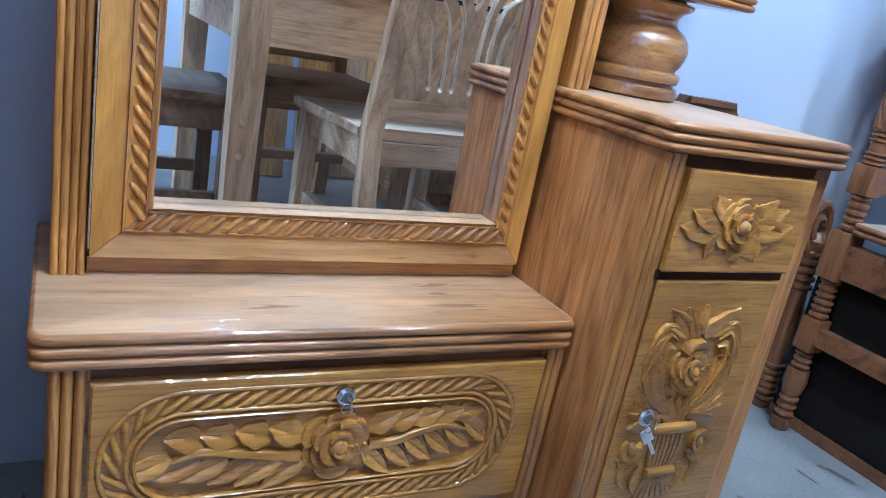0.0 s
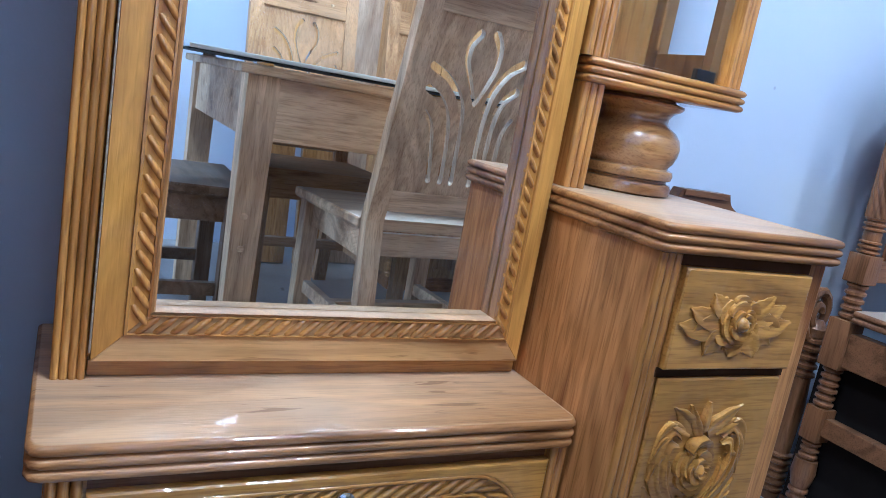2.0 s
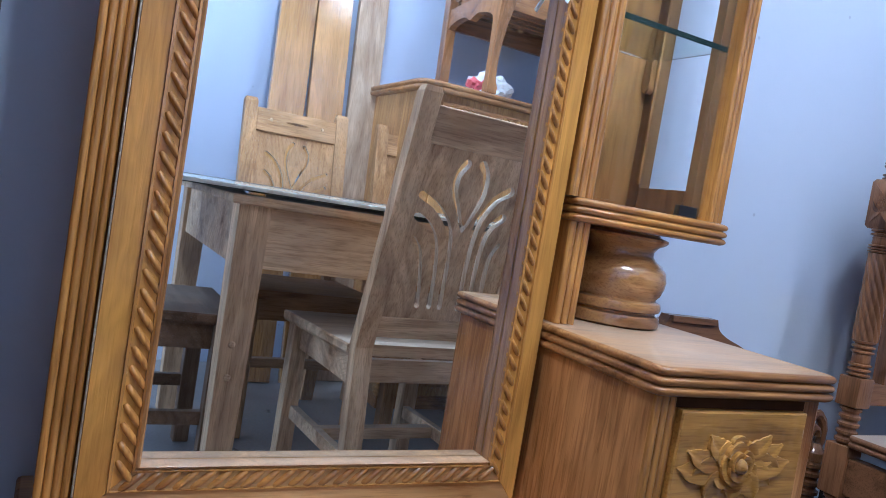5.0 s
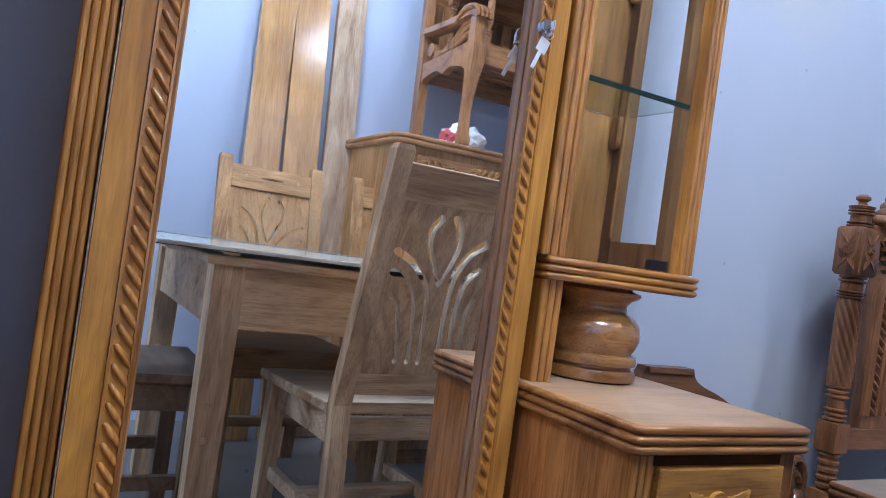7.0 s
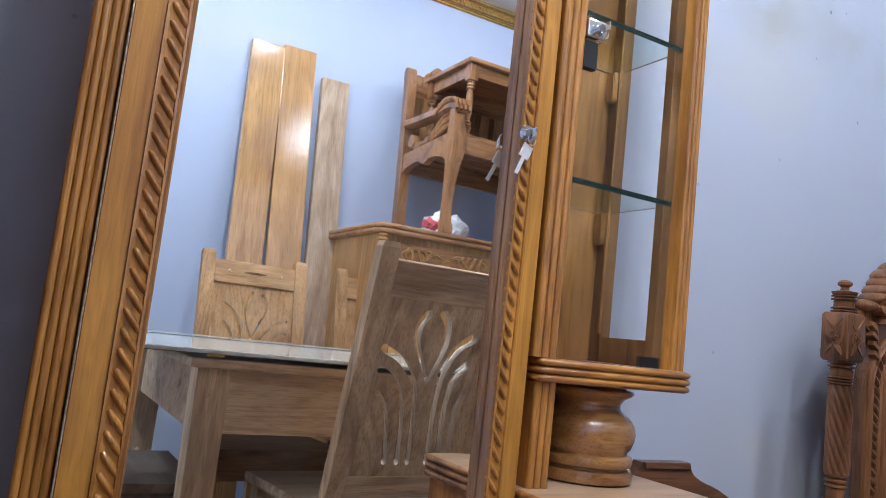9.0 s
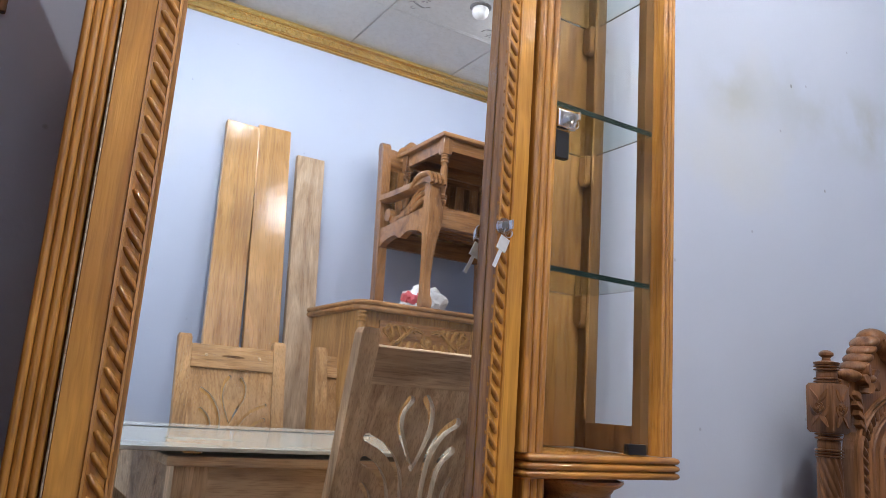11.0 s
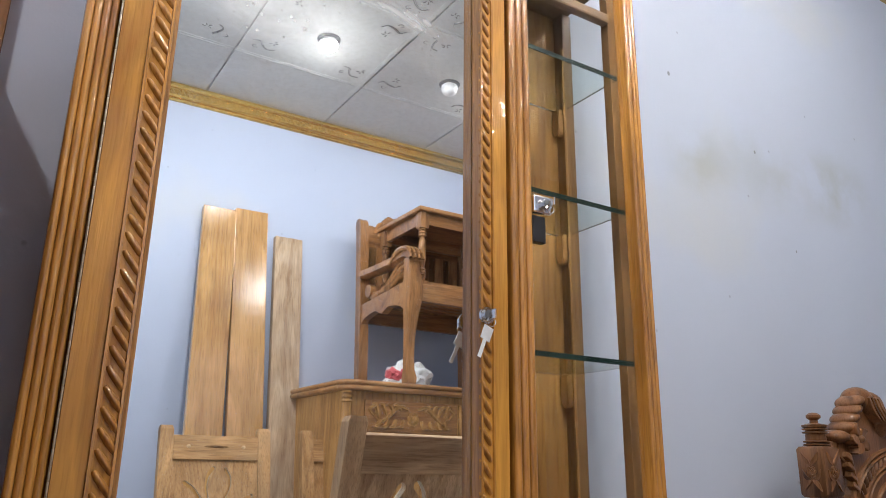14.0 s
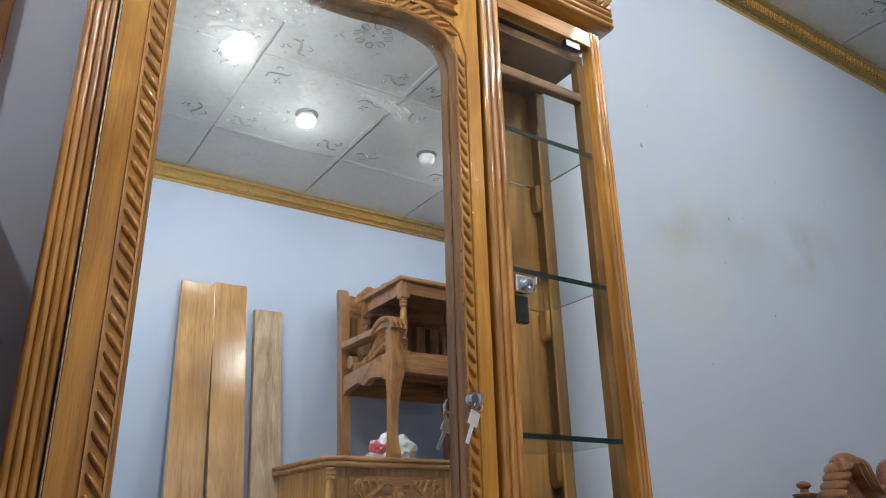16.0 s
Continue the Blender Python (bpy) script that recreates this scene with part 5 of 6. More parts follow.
def throne():
    t = thing("carved_chair", "dark reddish-brown carved high-back chair with twisted posts", "chair")
    xs, yb, yf = (1.372, 1.95), 0.048, -0.44
    for x in xs:
        bm = bmesh.new()
        prof = [(0.024, 0.0), (0.028, 0.004), (0.03, 0.03)]
        ringed(prof, 0.03, 0.085, 0.0271, 3)
        prof += [(0.026, 0.09), (0.033, 0.12), (0.03, 0.15)]
        ringed(prof, 0.15, 0.195, 0.0254, 3)
        prof.append((0.02, 0.197))
        lathe(bm, prof, x, yb, 0, 22)
        box(bm, x - 0.028, x + 0.028, yb - 0.028, yb + 0.028, 0.196, 0.272, 0.004)
        prof = []
        ringed(prof, 0.272, 0.365, 0.0262, 6)
        lathe(bm, prof, x, yb, 0, 22)
        box(bm, x - 0.032, x + 0.032, yb - 0.032, yb + 0.032, 0.364, 0.47, 0.004)
        prof = []
        ringed(prof, 0.47, 0.552, 0.0271, 5)
        lathe(bm, prof, x, yb, 0, 22)
        box(bm, x - 0.030, x + 0.030, yb - 0.030, yb + 0.030, 0.55, 0.612, 0.004)
        prof = []
        ringed(prof, 0.612, 0.642, 0.0285, 3)
        prof += [(0.0235, 0.645), (0.0225, 0.651), (0.0235, 0.657)]
        ringed(prof, 0.659, 0.69, 0.0285, 3)
        lathe(bm, prof, x, yb, 0, 22)
        bmesh.ops.transform(bm, matrix=Matrix.Translation((x, yb, 0)) @ Matrix.Diagonal((0.78, 0.78, 1, 1)) @ Matrix.Translation((-x, -yb, 0)), verts=bm.verts)
        islands("post_section", bm, M_RED, t, "", True)
        bm = bmesh.new()
        twisted(bm, x, yb, 0.688, 0.868, 0.0248)
        prof = []
        ringed(prof, 0.868, 0.886, 0.0272, 3)
        prof += [(0.0225, 0.889), (0.0215, 0.895), (0.0225, 0.900)]
        ringed(prof, 0.902, 0.918, 0.0268, 2)
        lathe(bm, prof, x, yb, 0, 22)
        octagon(bm, x, yb, 0.0300, 0.917, 1.018)
        prof = []
        ringed(prof, 1.018, 1.031, 0.0258, 2)
        prof += [(0.021, 1.033), (0.020, 1.038), (0.021, 1.042)]
        ringed(prof, 1.043, 1.056, 0.0256, 2)
        prof += [(0.024, 1.057), (0.026, 1.062), (0.009, 1.066), (0.008, 1.072), (0.0145, 1.077), (0.0145, 1.082), (0.008, 1.087), (0.002, 1.088)]
        lathe(bm, prof, x, yb, 0, 22)
        part("twisted_post", bm, M_RED, t, "rope-twisted post with carved cap and finial", True)
        bm = bmesh.new()
        for k, (dx, dy) in enumerate(((0, -1), (-1, 0))):
            Mf = (lambda u, v, h: Vector((x + u, yb - 0.0300 - h, v))) if k == 0 else (lambda u, v, h: Vector((x - 0.0300 - h, yb + u, v)))
            rosette(bm, Mf, 0, 0.967, 0.0125, 0.007)
            for s in (-1, 1):
                lobe(bm, Mf, [(s * 0.003, 0.951), (s * 0.014, 0.957), (s * 0.020, 0.972)], [0.006, 0.011, 0.009, 0.002], 0.005, 0.6 * s, 0.2, 0.0, 6, 6)
                lobe(bm, Mf, [(s * 0.002, 0.982), (s * 0.011, 0.992), (s * 0.019, 1.006)], [0.006, 0.014, 0.010, 0.002], 0.005, 0.6 * s, 0.2, 0.0, 6, 6)
                lobe(bm, Mf, [(s * 0.002, 0.952), (s * 0.011, 0.943), (s * 0.019, 0.929)], [0.006, 0.014, 0.010, 0.002], 0.005, -0.6 * s, 0.2, 0.0, 6, 6)
        islands("cap_leaf", bm, M_RED, t, smooth=True)
        # front leg
        bm = bmesh.new()
        prof = [(0.022, 0.0), (0.03, 0.03)]
        ringed(prof, 0.03, 0.085, 0.0262, 3)
        prof += [(0.026, 0.09), (0.033, 0.13), (0.025, 0.19)]
        ringed(prof, 0.272, 0.365, 0.0254, 6)
        lathe(bm, prof, x, yf, 0, 22)
        box(bm, x - 0.03, x + 0.03, yf - 0.03, yf + 0.03, 0.196, 0.272, 0.004)
        box(bm, x - 0.036, x + 0.036, yf - 0.036, yf + 0.036, 0.364, 0.455, 0.004)
        part("front_leg", bm, M_RED, t, smooth=True)
        boxed("side_rail", M_RED_X, t, x - 0.017, x + 0.017, yf + 0.0365, yb - 0.0245, 0.372, 0.448, 0.004)
        boxed("side_stretcher", M_RED_X, t, x - 0.014, x + 0.014, yf + 0.0305, yb - 0.0215, 0.215, 0.255, 0.003)
    boxed("seat_rail", M_RED_X, t, xs[0] + 0.0325, xs[1] - 0.0325, yf - 0.012, yf + 0.02, 0.372, 0.448, 0.004)
    bm = bmesh.new()
    reeded_slab(bm, xs[0] - 0.028, xs[1] + 0.028, yf - 0.05, yb - 0.026, 0.4705, 0.497, 2, 0.006, 0.05)
    part("seat", bm, M_SEAT, t, "dusty shaped wooden seat", True)
    # back: arched, carved panel with shell crest
    cx = (xs[0] + xs[1]) / 2
    bm = bmesh.new()
    n = 28
    loop = [(cx + 0.222 * math.cos(math.pi * k / n), 0.87 + 0.158 * math.sin(math.pi * k / n)) for k in range(n + 1)]
    loop += [(cx - 0.215, 0.6), (cx + 0.215, 0.6)]
    rings(bm, [[(u, y, v) for u, v in loop] for y in (0.036, 0.062)])
    back = part("back_panel", bm, M_RED, t)
    M = flat_map(0.036)
    bm = bmesh.new()
    for r, w in ((0.216, 0.006), (0.204, 0.005), (0.172, 0.006), (0.160, 0.004), (0.125, 0.005)):
        pts = [(cx - r, 0.63)] + [(cx - r * math.cos(math.pi * k / n), 0.87 + r * 0.70 * math.sin(math.pi * k / n)) for k in range(n + 1)] + [(cx + r, 0.63)]
        sweep(bm, [M(u, v, 0) for u, v in pts], [(-w, -0.002), (-w * 0.7, 0.006), (0, 0.009), (w * 0.7, 0.006), (w, -0.002)])
    part("arched_border", bm, M_RED, back, smooth=True)
    bm = bmesh.new()
    pts = [(cx - 0.188, 0.63)] + [(cx - 0.188 * math.cos(math.pi * k / n), 0.87 + 0.131 * math.sin(math.pi * k / n)) for k in range(n + 1)] + [(cx + 0.188, 0.63)]
    rope(bm, M, pts, 0.019, 0.019, 0.008, 38)
    part("rope_border", bm, M_RED, back, smooth=True)
    bm = bmesh.new()
    rosette(bm, M, cx, 0.84, 0.05, 0.02)
    for s in (-1, 1):
        for k in range(5):
            lobe(bm, M, [(cx + s * 0.02, 0.79 - 0.035 * k), (cx + s * (0.06 + 0.006 * k), 0.825 - 0.035 * k), (cx + s * 0.108, 0.79 - 0.03 * k)], [0.016, 0.036, 0.026, 0.004], 0.014, 0.7 * s, 0.15, 0.001)
        for k in range(3):
            lobe(bm, M, [(cx + s * 0.03, 0.86 + 0.01 * k), (cx + s * (0.085 - 0.02 * k), 0.875 + 0.02 * k), (cx + s * (0.112 - 0.034 * k), 0.872 + 0.034 * k)], [0.014, 0.030, 0.022, 0.004], 0.014, 0.7 * s, 0.15, 0.001)
    islands("back_leaf", bm, M_RED, back, smooth=True)
    # crest board with drooping scrolls, ribbed on their outer sides
    half = [(p.x, p.y) for p in spline([(0.235, 1.0, 0), (0.228, 1.036, 0), (0.196, 1.066, 0), (0.166, 1.116, 0), (0.112, 1.142, 0), (0.062, 1.128, 0), (0.030, 1.092, 0), (0.0, 1.076, 0)], 6)]
    loop = [(cx - d, z) for d, z in half] + [(cx + d, z) for d, z in reversed(half[:-1])] + [(cx + 0.18, 0.96), (cx - 0.18, 0.96)]
    bm = bmesh.new()
    rings(bm, [[(u, y, v) for u, v in loop] for y in (0.034, 0.064)])
    crest = part("crest_board", bm, M_RED, t, "carved crest with drooping ribbed scrolls")
    bm = bmesh.new()
    for s in (-1, 1):
        for d, v, ru, rv, lean in ((0.224, 1.040, 0.030, 0.0150, 0.0), (0.190, 1.062, 0.029, 0.0150, 0.2), (0.175, 1.081, 0.028, 0.0145, 0.25), (0.160, 1.100, 0.027, 0.0145, 0.3), (0.147, 1.119, 0.027, 0.0150, 0.35), (0.117, 1.125, 0.038, 0.028, 0.0), (0.078, 1.112, 0.040, 0.034, 0.0), (0.056, 1.082, 0.034, 0.042, 0.0)):
            ball = bmesh.ops.create_icosphere(bm, subdivisions=3, radius=1.0)["verts"]
            for w in ball:
                w.co = Vector((cx + s * (d + w.co.x * ru), 0.046 + w.co.y * 0.032, v + w.co.z * rv + lean * w.co.x * ru * -1.0))
        M2 = flat_map(0.016)
        for k in range(4):
            lobe(bm, M2, [(cx + s * (0.125 - 0.012 * k), 1.128), (cx + s * (0.112 - 0.014 * k), 1.10), (cx + s * (0.086 - 0.016 * k), 1.074 - 0.004 * k)], [0.010, 0.020, 0.016, 0.004], 0.011, 0.6 * s, 0.15, 0.001, sink=0.02)
        for k in range(5):
            a = 2 * math.pi * k / 5 + 0.5
            lobe(bm, M2, [(cx + s * 0.182 + 0.008 * math.cos(a), 1.036 + 0.008 * math.sin(a)), (cx + s * 0.182 + 0.022 * math.cos(a + 0.2), 1.036 + 0.022 * math.sin(a + 0.2)), (cx + s * 0.182 + 0.034 * math.cos(a), 1.036 + 0.034 * math.sin(a))], [0.014, 0.026, 0.018, 0.004], 0.010, 0.6, 0.15, sink=0.02)
        dome(bm, M2, cx + s * 0.182, 1.036, 0.010, 0.010, 0.013, 12, 4)
        for k in range(4):
            lobe(bm, flat_map(0.030), [(cx + s * (0.222 - 0.004 * k), 1.004 - 0.020 * k), (cx + s * (0.206 - 0.004 * k), 0.996 - 0.020 * k), (cx + s * (0.200 - 0.002 * k), 0.976 - 0.020 * k)], [0.012, 0.020, 0.014, 0.003], 0.012, 0.6 * s, 0.15, sink=0.01)
    islands("crest_scroll", bm, M_RED, crest, smooth=True)
    boxed("ear_block", M_RED, t, cx - 0.2585, cx - 0.2255, 0.036, 0.062, 0.93, 1.03, 0.004)
    boxed("ear_block", M_RED, t, cx + 0.2255, cx + 0.2585, 0.036, 0.062, 0.93, 1.03, 0.004)
    boxed("lower_back_rail", M_RED_X, t, xs[0] + 0.0225, xs[1] - 0.0225, 0.034, 0.064, 0.555, 0.6, 0.003)
    return t


throne()


# loose turned post with a scroll, standing by the wall behind the chair
def loose_post():
    t = thing("turned_post", "dark brown ringed turned post with scroll leaning at the wall", "post")
    x, y = 1.412, 0.14
    bm = bmesh.new()
    prof = [(0.018, 0.0), (0.024, 0.02)]
    ringed(prof, 0.02, 0.12, 0.027, 6)
    prof += [(0.02, 0.125), (0.024, 0.24), (0.02, 0.3)]
    ringed(prof, 0.3, 0.40, 0.026, 5)
    lathe(bm, prof, x, y, 0, 18)
    part("post", bm, M_RED, t, smooth=True)
    bm = bmesh.new()
    curl = [Vector((x - 0.01 + (0.008 + 0.012 * k / 7) * math.cos(k * 0.55), y, 0.455 + (0.008 + 0.02 * k / 7) * math.sin(k * 0.55))) for k in range(22)]
    sweep(bm, curl, circle(0.012, 8), (0, -1, 0))
    lathe(bm, [(0.022, 0.4), (0.026, 0.42), (0.012, 0.44)], x, y, 0, 16)
    part("scroll", bm, M_RED, t, smooth=True)
    return t


loose_post()


def headboard():
    """Shaped board that leans on the wall behind the cabinet."""
    t = thing("shaped_board", "dark reddish-brown shaped headboard piece against the wall", "headboard")
    bm = bmesh.new()
    top = [(p.x, p.y) for p in spline([(1.068, 0.684, 0), (1.078, 0.663, 0), (1.105, 0.648, 0), (1.15, 0.633, 0), (1.20, 0.608, 0), (1.235, 0.57, 0), (1.245, 0.5, 0)], 5)]
    loop = [(0.87, 0.0), (0.87, 0.60), (0.925, 0.655), (0.94, 0.684)] + top + [(1.245, 0.0)]
    rings(bm, [[(x, y, z) for x, z in loop] for y in (0.158, 0.184)])
    part("board", bm, M_RED_X, t)
    bm = bmesh.new()
    box(bm, 0.945, 1.063, 0.1545, 0.1575, 0.672, 0.684, 0.001)
    part("edge_bead", bm, M_RED_X, t)
    return t


headboard()


# ---------- unseen wardrobe added beside the dressing table ---
def wardrobe():
    """Unseen dark wardrobe, added to shade the wall beside the dressing table."""
    t = thing("wardrobe", "unseen dark wardrobe added to shade the wall strip", "wardrobe")
    x0, x1, y0, y1 = -1.12, -0.208, -0.80, WALL_Y - 0.004
    boxed("plinth", M_RED_X, t, x0 + 0.01, x1 - 0.01, y0 + 0.02, y1, 0.0, 0.08, 0.002)
    boxed("body", M_RED, t, x0, x1, y0, y1, 0.0802, 1.465, 0.003)
    bm = bmesh.new()
    reeded_slab(bm, x0 - 0.02, x1 + 0.006, y0 - 0.025, y1, 1.4652, 1.50, 2, 0.006, 0.012)
    part("top_moulding", bm, M_RED_X, t, smooth=True)
    for a, b in ((x0 + 0.01, (x0 + x1) / 2 - 0.002), ((x0 + x1) / 2 + 0.002, x1 - 0.01)):
        boxed("door", M_RED, t, a, b, y0 - 0.02, y0 - 0.0003, 0.10, 1.445, 0.003)
    return t


wardrobe()


# ---------- dark box that fills the shade under the carved chair, frame on the wall ---
def trunk():
    t = thing("dark_trunk", "dark box under the carved chair, coloured near-black for shade", "trunk")
    boxed("body", M_BOX_SHADE, t, 1.3995, 1.90, -0.385, 0.10, 0.03, 0.362, 0.004)
    boxed("base_strip", M_RED_X, t, 1.3985, 1.905, -0.39, 0.104, 0.0, 0.0298, 0.003)
    return t


trunk()


def wall_frame():
    """Dark wooden frame hung on the wall, only its edge in view."""
    t = thing("hanging_frame", "dark brown wooden frame hung on the wall", "picture frame")
    x0, x1, z0, z1, y0, y1 = -0.290, -0.188, 1.375, 1.95, 0.174, 0.188
    boxed("frame_bar", M_RED, t, x0, x0 + 0.03, y0, y1, z0, z1, 0.004)
    boxed("frame_bar", M_RED, t, x1 - 0.03, x1, y0, y1, z0, z1, 0.004)
    boxed("frame_bar", M_RED_X, t, x0 + 0.0302, x1 - 0.0302, y0, y1, z0, z0 + 0.03, 0.004)
    boxed("frame_bar", M_RED_X, t, x0 + 0.0302, x1 - 0.0302, y0, y1, z1 - 0.03, z1, 0.004)
    boxed("backing", M_INNER, t, x0 + 0.0302, x1 - 0.0302, y0 + 0.006, y1, z0 + 0.0302, z1 - 0.0302, 0.001)
    return t


wall_frame()


# ---------- dining set, seen in the mirror ----------
def holed_panel(bm, w, h, strokes, y0, y1, cell=0.0042):
    """Upright panel with through-cut strokes; a stroke is (points, half width at start, at end)."""
    segs = []
    for pts, r0, r1 in strokes:
        C = spline([(a * w, b * h, 0) for a, b in pts], 6)
        m = len(C) - 1
        segs += [(C[i].x, C[i].y, C[i + 1].x, C[i + 1].y, r0 + (r1 - r0) * i / m, r0 + (r1 - r0) * (i + 1) / m) for i in range(m)]
    S = np.array(segs)
    nx, nz = round(w / cell), round(h / cell)
    gx, gz = np.meshgrid(np.linspace(0, w, nx + 1), np.linspace(0, h, nz + 1), indexing="ij")
    P = np.stack([gx, gz], -1).reshape(-1, 1, 2)
    a, d = S[:, 0:2], S[:, 2:4] - S[:, 0:2]
    t = np.clip(((P - a) * d).sum(-1) / np.maximum((d * d).sum(-1), 1e-12), 0, 1)
    dist = np.linalg.norm(P - a - t[..., None] * d, axis=-1) - (S[:, 4] + (S[:, 5] - S[:, 4]) * t)
    F = dist.min(1).reshape(nx + 1, nz + 1)
    verts = {}

    def vert(x, z):
        k = (round(x * 1e5), round(z * 1e5))
        if k not in verts:
            verts[k] = (bm.verts.new((x, y0, z)), bm.verts.new((x, y1, z)))
        return verts[k]

    edges = {}
    for i in range(nx):
        for j in range(nz):
            q = [(i, j), (i + 1, j), (i + 1, j + 1), (i, j + 1)]
            f = [F[c] for c in q]
            if max(f) <= 0:
                continue
            poly = []
            for k in range(4):
                c, n = q[k], q[(k + 1) % 4]
                fc, fn = f[k], f[(k + 1) % 4]
                if fc > 0:
                    poly.append((gx[c], gz[c]))
                if (fc > 0) != (fn > 0):
                    s = fc / (fc - fn)
                    poly.append((gx[c] + (gx[n] - gx[c]) * s, gz[c] + (gz[n] - gz[c]) * s))
            vv = []
            for p in poly:
                v = vert(*p)
                if not vv or vv[-1] is not v:
                    vv.append(v)
            if len(vv) > 1 and vv[0] is vv[-1]:
                vv.pop()
            if len(vv) < 3:
                continue
            bm.faces.new([v[0] for v in vv])
            bm.faces.new([v[1] for v in reversed(vv)])
            for k in range(len(vv)):
                a1, b1 = vv[k], vv[(k + 1) % len(vv)]
                key = frozenset((id(a1), id(b1)))
                edges[key] = None if key in edges else (a1, b1)
    for e in edges.values():
        if e:
            bm.faces.new((e[0][0], e[0][1], e[1][1], e[1][0])).material_index = 1


TULIP = [
    ([(0.50, 0.55), (0.44, 0.66), (0.40, 0.78), (0.42, 0.88), (0.48, 0.94)], 0.004, 0.011),
    ([(0.50, 0.55), (0.58, 0.66), (0.66, 0.77), (0.67, 0.86), (0.62, 0.93)], 0.004, 0.011),
    ([(0.16, 0.82), (0.27, 0.76), (0.36, 0.64), (0.38, 0.52), (0.37, 0.34), (0.33, 0.08)], 0.0125, 0.0066),
    ([(0.16, 0.66), (0.24, 0.60), (0.28, 0.50), (0.27, 0.30), (0.22, 0.08)], 0.0115, 0.0066),
    ([(0.12, 0.50), (0.16, 0.44), (0.17, 0.34), (0.13, 0.08)], 0.0055, 0.0066),
    ([(0.93, 0.72), (0.76, 0.66), (0.62, 0.55), (0.56, 0.40), (0.50, 0.08)], 0.0095, 0.0066),
    ([(0.92, 0.60), (0.80, 0.55), (0.70, 0.45), (0.64, 0.28), (0.60, 0.08)], 0.0095, 0.0066),
    ([(0.90, 0.47), (0.82, 0.40), (0.76, 0.25), (0.71, 0.08)], 0.006, 0.0066),
]


def dining_chair(label, ma, mb, group="chairs round the dining table", fine=1.0, thick=0.0095):
    """Chair that faces +y with its seat's middle over the origin."""
    t = thing("dining_chair", label, "chair", group=group)
    W, SZ, top = 0.385, 0.462, 1.07
    hw = W / 2
    tilt = lambda z: -0.185 - max(0.0, z - SZ) * 0.23
    for s in (-1, 1):
        bm = bmesh.new()
        loops = []
        for z in (0.0, 0.2, SZ, 0.7, top - 0.012, top):
            y = tilt(z) + (-0.05 * (1 - z / SZ) if z < SZ else 0)
            k = 0.8 if z == top else 1.0
            a, b = sorted((s * (hw - 0.045), s * hw))
            m = (a + b) / 2
            loops.append([(m + (a - m) * k, y - 0.0175 * k, z), (m + (b - m) * k, y - 0.0175 * k, z), (m + (b - m) * k, y + 0.0175 * k, z), (m + (a - m) * k, y + 0.0175 * k, z)])
        rings(bm, loops)
        part("back_post", bm, ma, t)
        a, b = sorted((s * (hw + 0.015), s * (hw - 0.03)))
        boxed("front_leg", ma, t, a, b, 0.165, 0.21, 0.0, SZ - 0.028, 0.003)
        a, b = sorted((s * (hw - 0.006), s * (hw - 0.028)))
        boxed("side_rail", mb, t, a, b, -0.165, 0.1645, SZ - 0.095, SZ - 0.0285, 0.002)
        boxed("side_stretcher", mb, t, a, b, -0.2, 0.1645, 0.17, 0.205, 0.002)
    boxed("front_rail", mb, t, -hw + 0.031, hw - 0.031, 0.178, 0.2, SZ - 0.095, SZ - 0.0285, 0.002)
    boxed("back_rail", mb, t, -hw + 0.0455, hw - 0.0455, -0.196, -0.176, SZ - 0.085, SZ - 0.0285, 0.002)
    boxed("middle_stretcher", mb, t, -hw + 0.029, hw - 0.029, -0.02, 0.01, 0.172, 0.203, 0.002)
    bm = bmesh.new()
    n = 5
    loop = [(-hw - 0.004, -0.165), (hw + 0.004, -0.165), (hw + 0.03, 0.225), (-hw - 0.03, 0.225)]
    rings(bm, [[(x * k, y, z) for x, y in loop] for z, k in ((SZ - 0.028, 0.97), (SZ - 0.02, 1.0), (SZ - 0.004, 1.0), (SZ, 0.985))])
    part("seat", bm, mb, t, "planed wooden seat")
    iw = W - 0.0905
    lean = Matrix.Translation((0, tilt(SZ + 0.035), SZ + 0.035)) @ Matrix.Rotation(math.atan(0.23), 4, "X")
    ph = 0.42

    def back_piece(name, x0, x1, y0, y1, z0, z1, b=0.003):
        bm = bmesh.new()
        box(bm, x0, x1, y0, y1, z0, z1, b)
        bmesh.ops.transform(bm, matrix=lean, verts=bm.verts)
        return part(name, bm, M_RAW_RAIL if mb is M_RAW_X else mb, t)

    back_piece("bottom_rail", -iw / 2, iw / 2, -0.013, 0.013, -0.005, 0.048)
    top_rail = back_piece("top_rail", -iw / 2, iw / 2, -0.015, 0.015, 0.049 + ph, 0.133 + ph)
    # the slot is a flat dark dome; the hollow's shade is in its colour
    for name, u0, ru, rv, mat in (("slot", 0.0, 0.05, 0.0055, M_INNER), ("peg", -0.095, 0.007, 0.007, M_RAW), ("peg", 0.095, 0.007, 0.007, M_RAW)):
        bm = bmesh.new()
        dome(bm, lambda u, v, h: Vector((u, 0.0155 + h, v)), u0, 0.094 + ph, ru, rv, 0.0015 if name == "slot" else 0.003, 16, 3)
        bmesh.ops.transform(bm, matrix=lean, verts=bm.verts)
        part(name, bm, mat, top_rail)
    bm = bmesh.new()
    holed_panel(bm, iw, ph, [(p, a * fine, b * fine) for p, a, b in TULIP], -thick, thick)
    bmesh.ops.transform(bm, matrix=lean @ Matrix.Translation((-iw / 2, 0, 0.0485)), verts=bm.verts)
    fret = part("fretted_panel", bm, ma, t, "panel cut through with tulip and reed shapes")
    fret.data.materials.append(M_CUT)
    return t


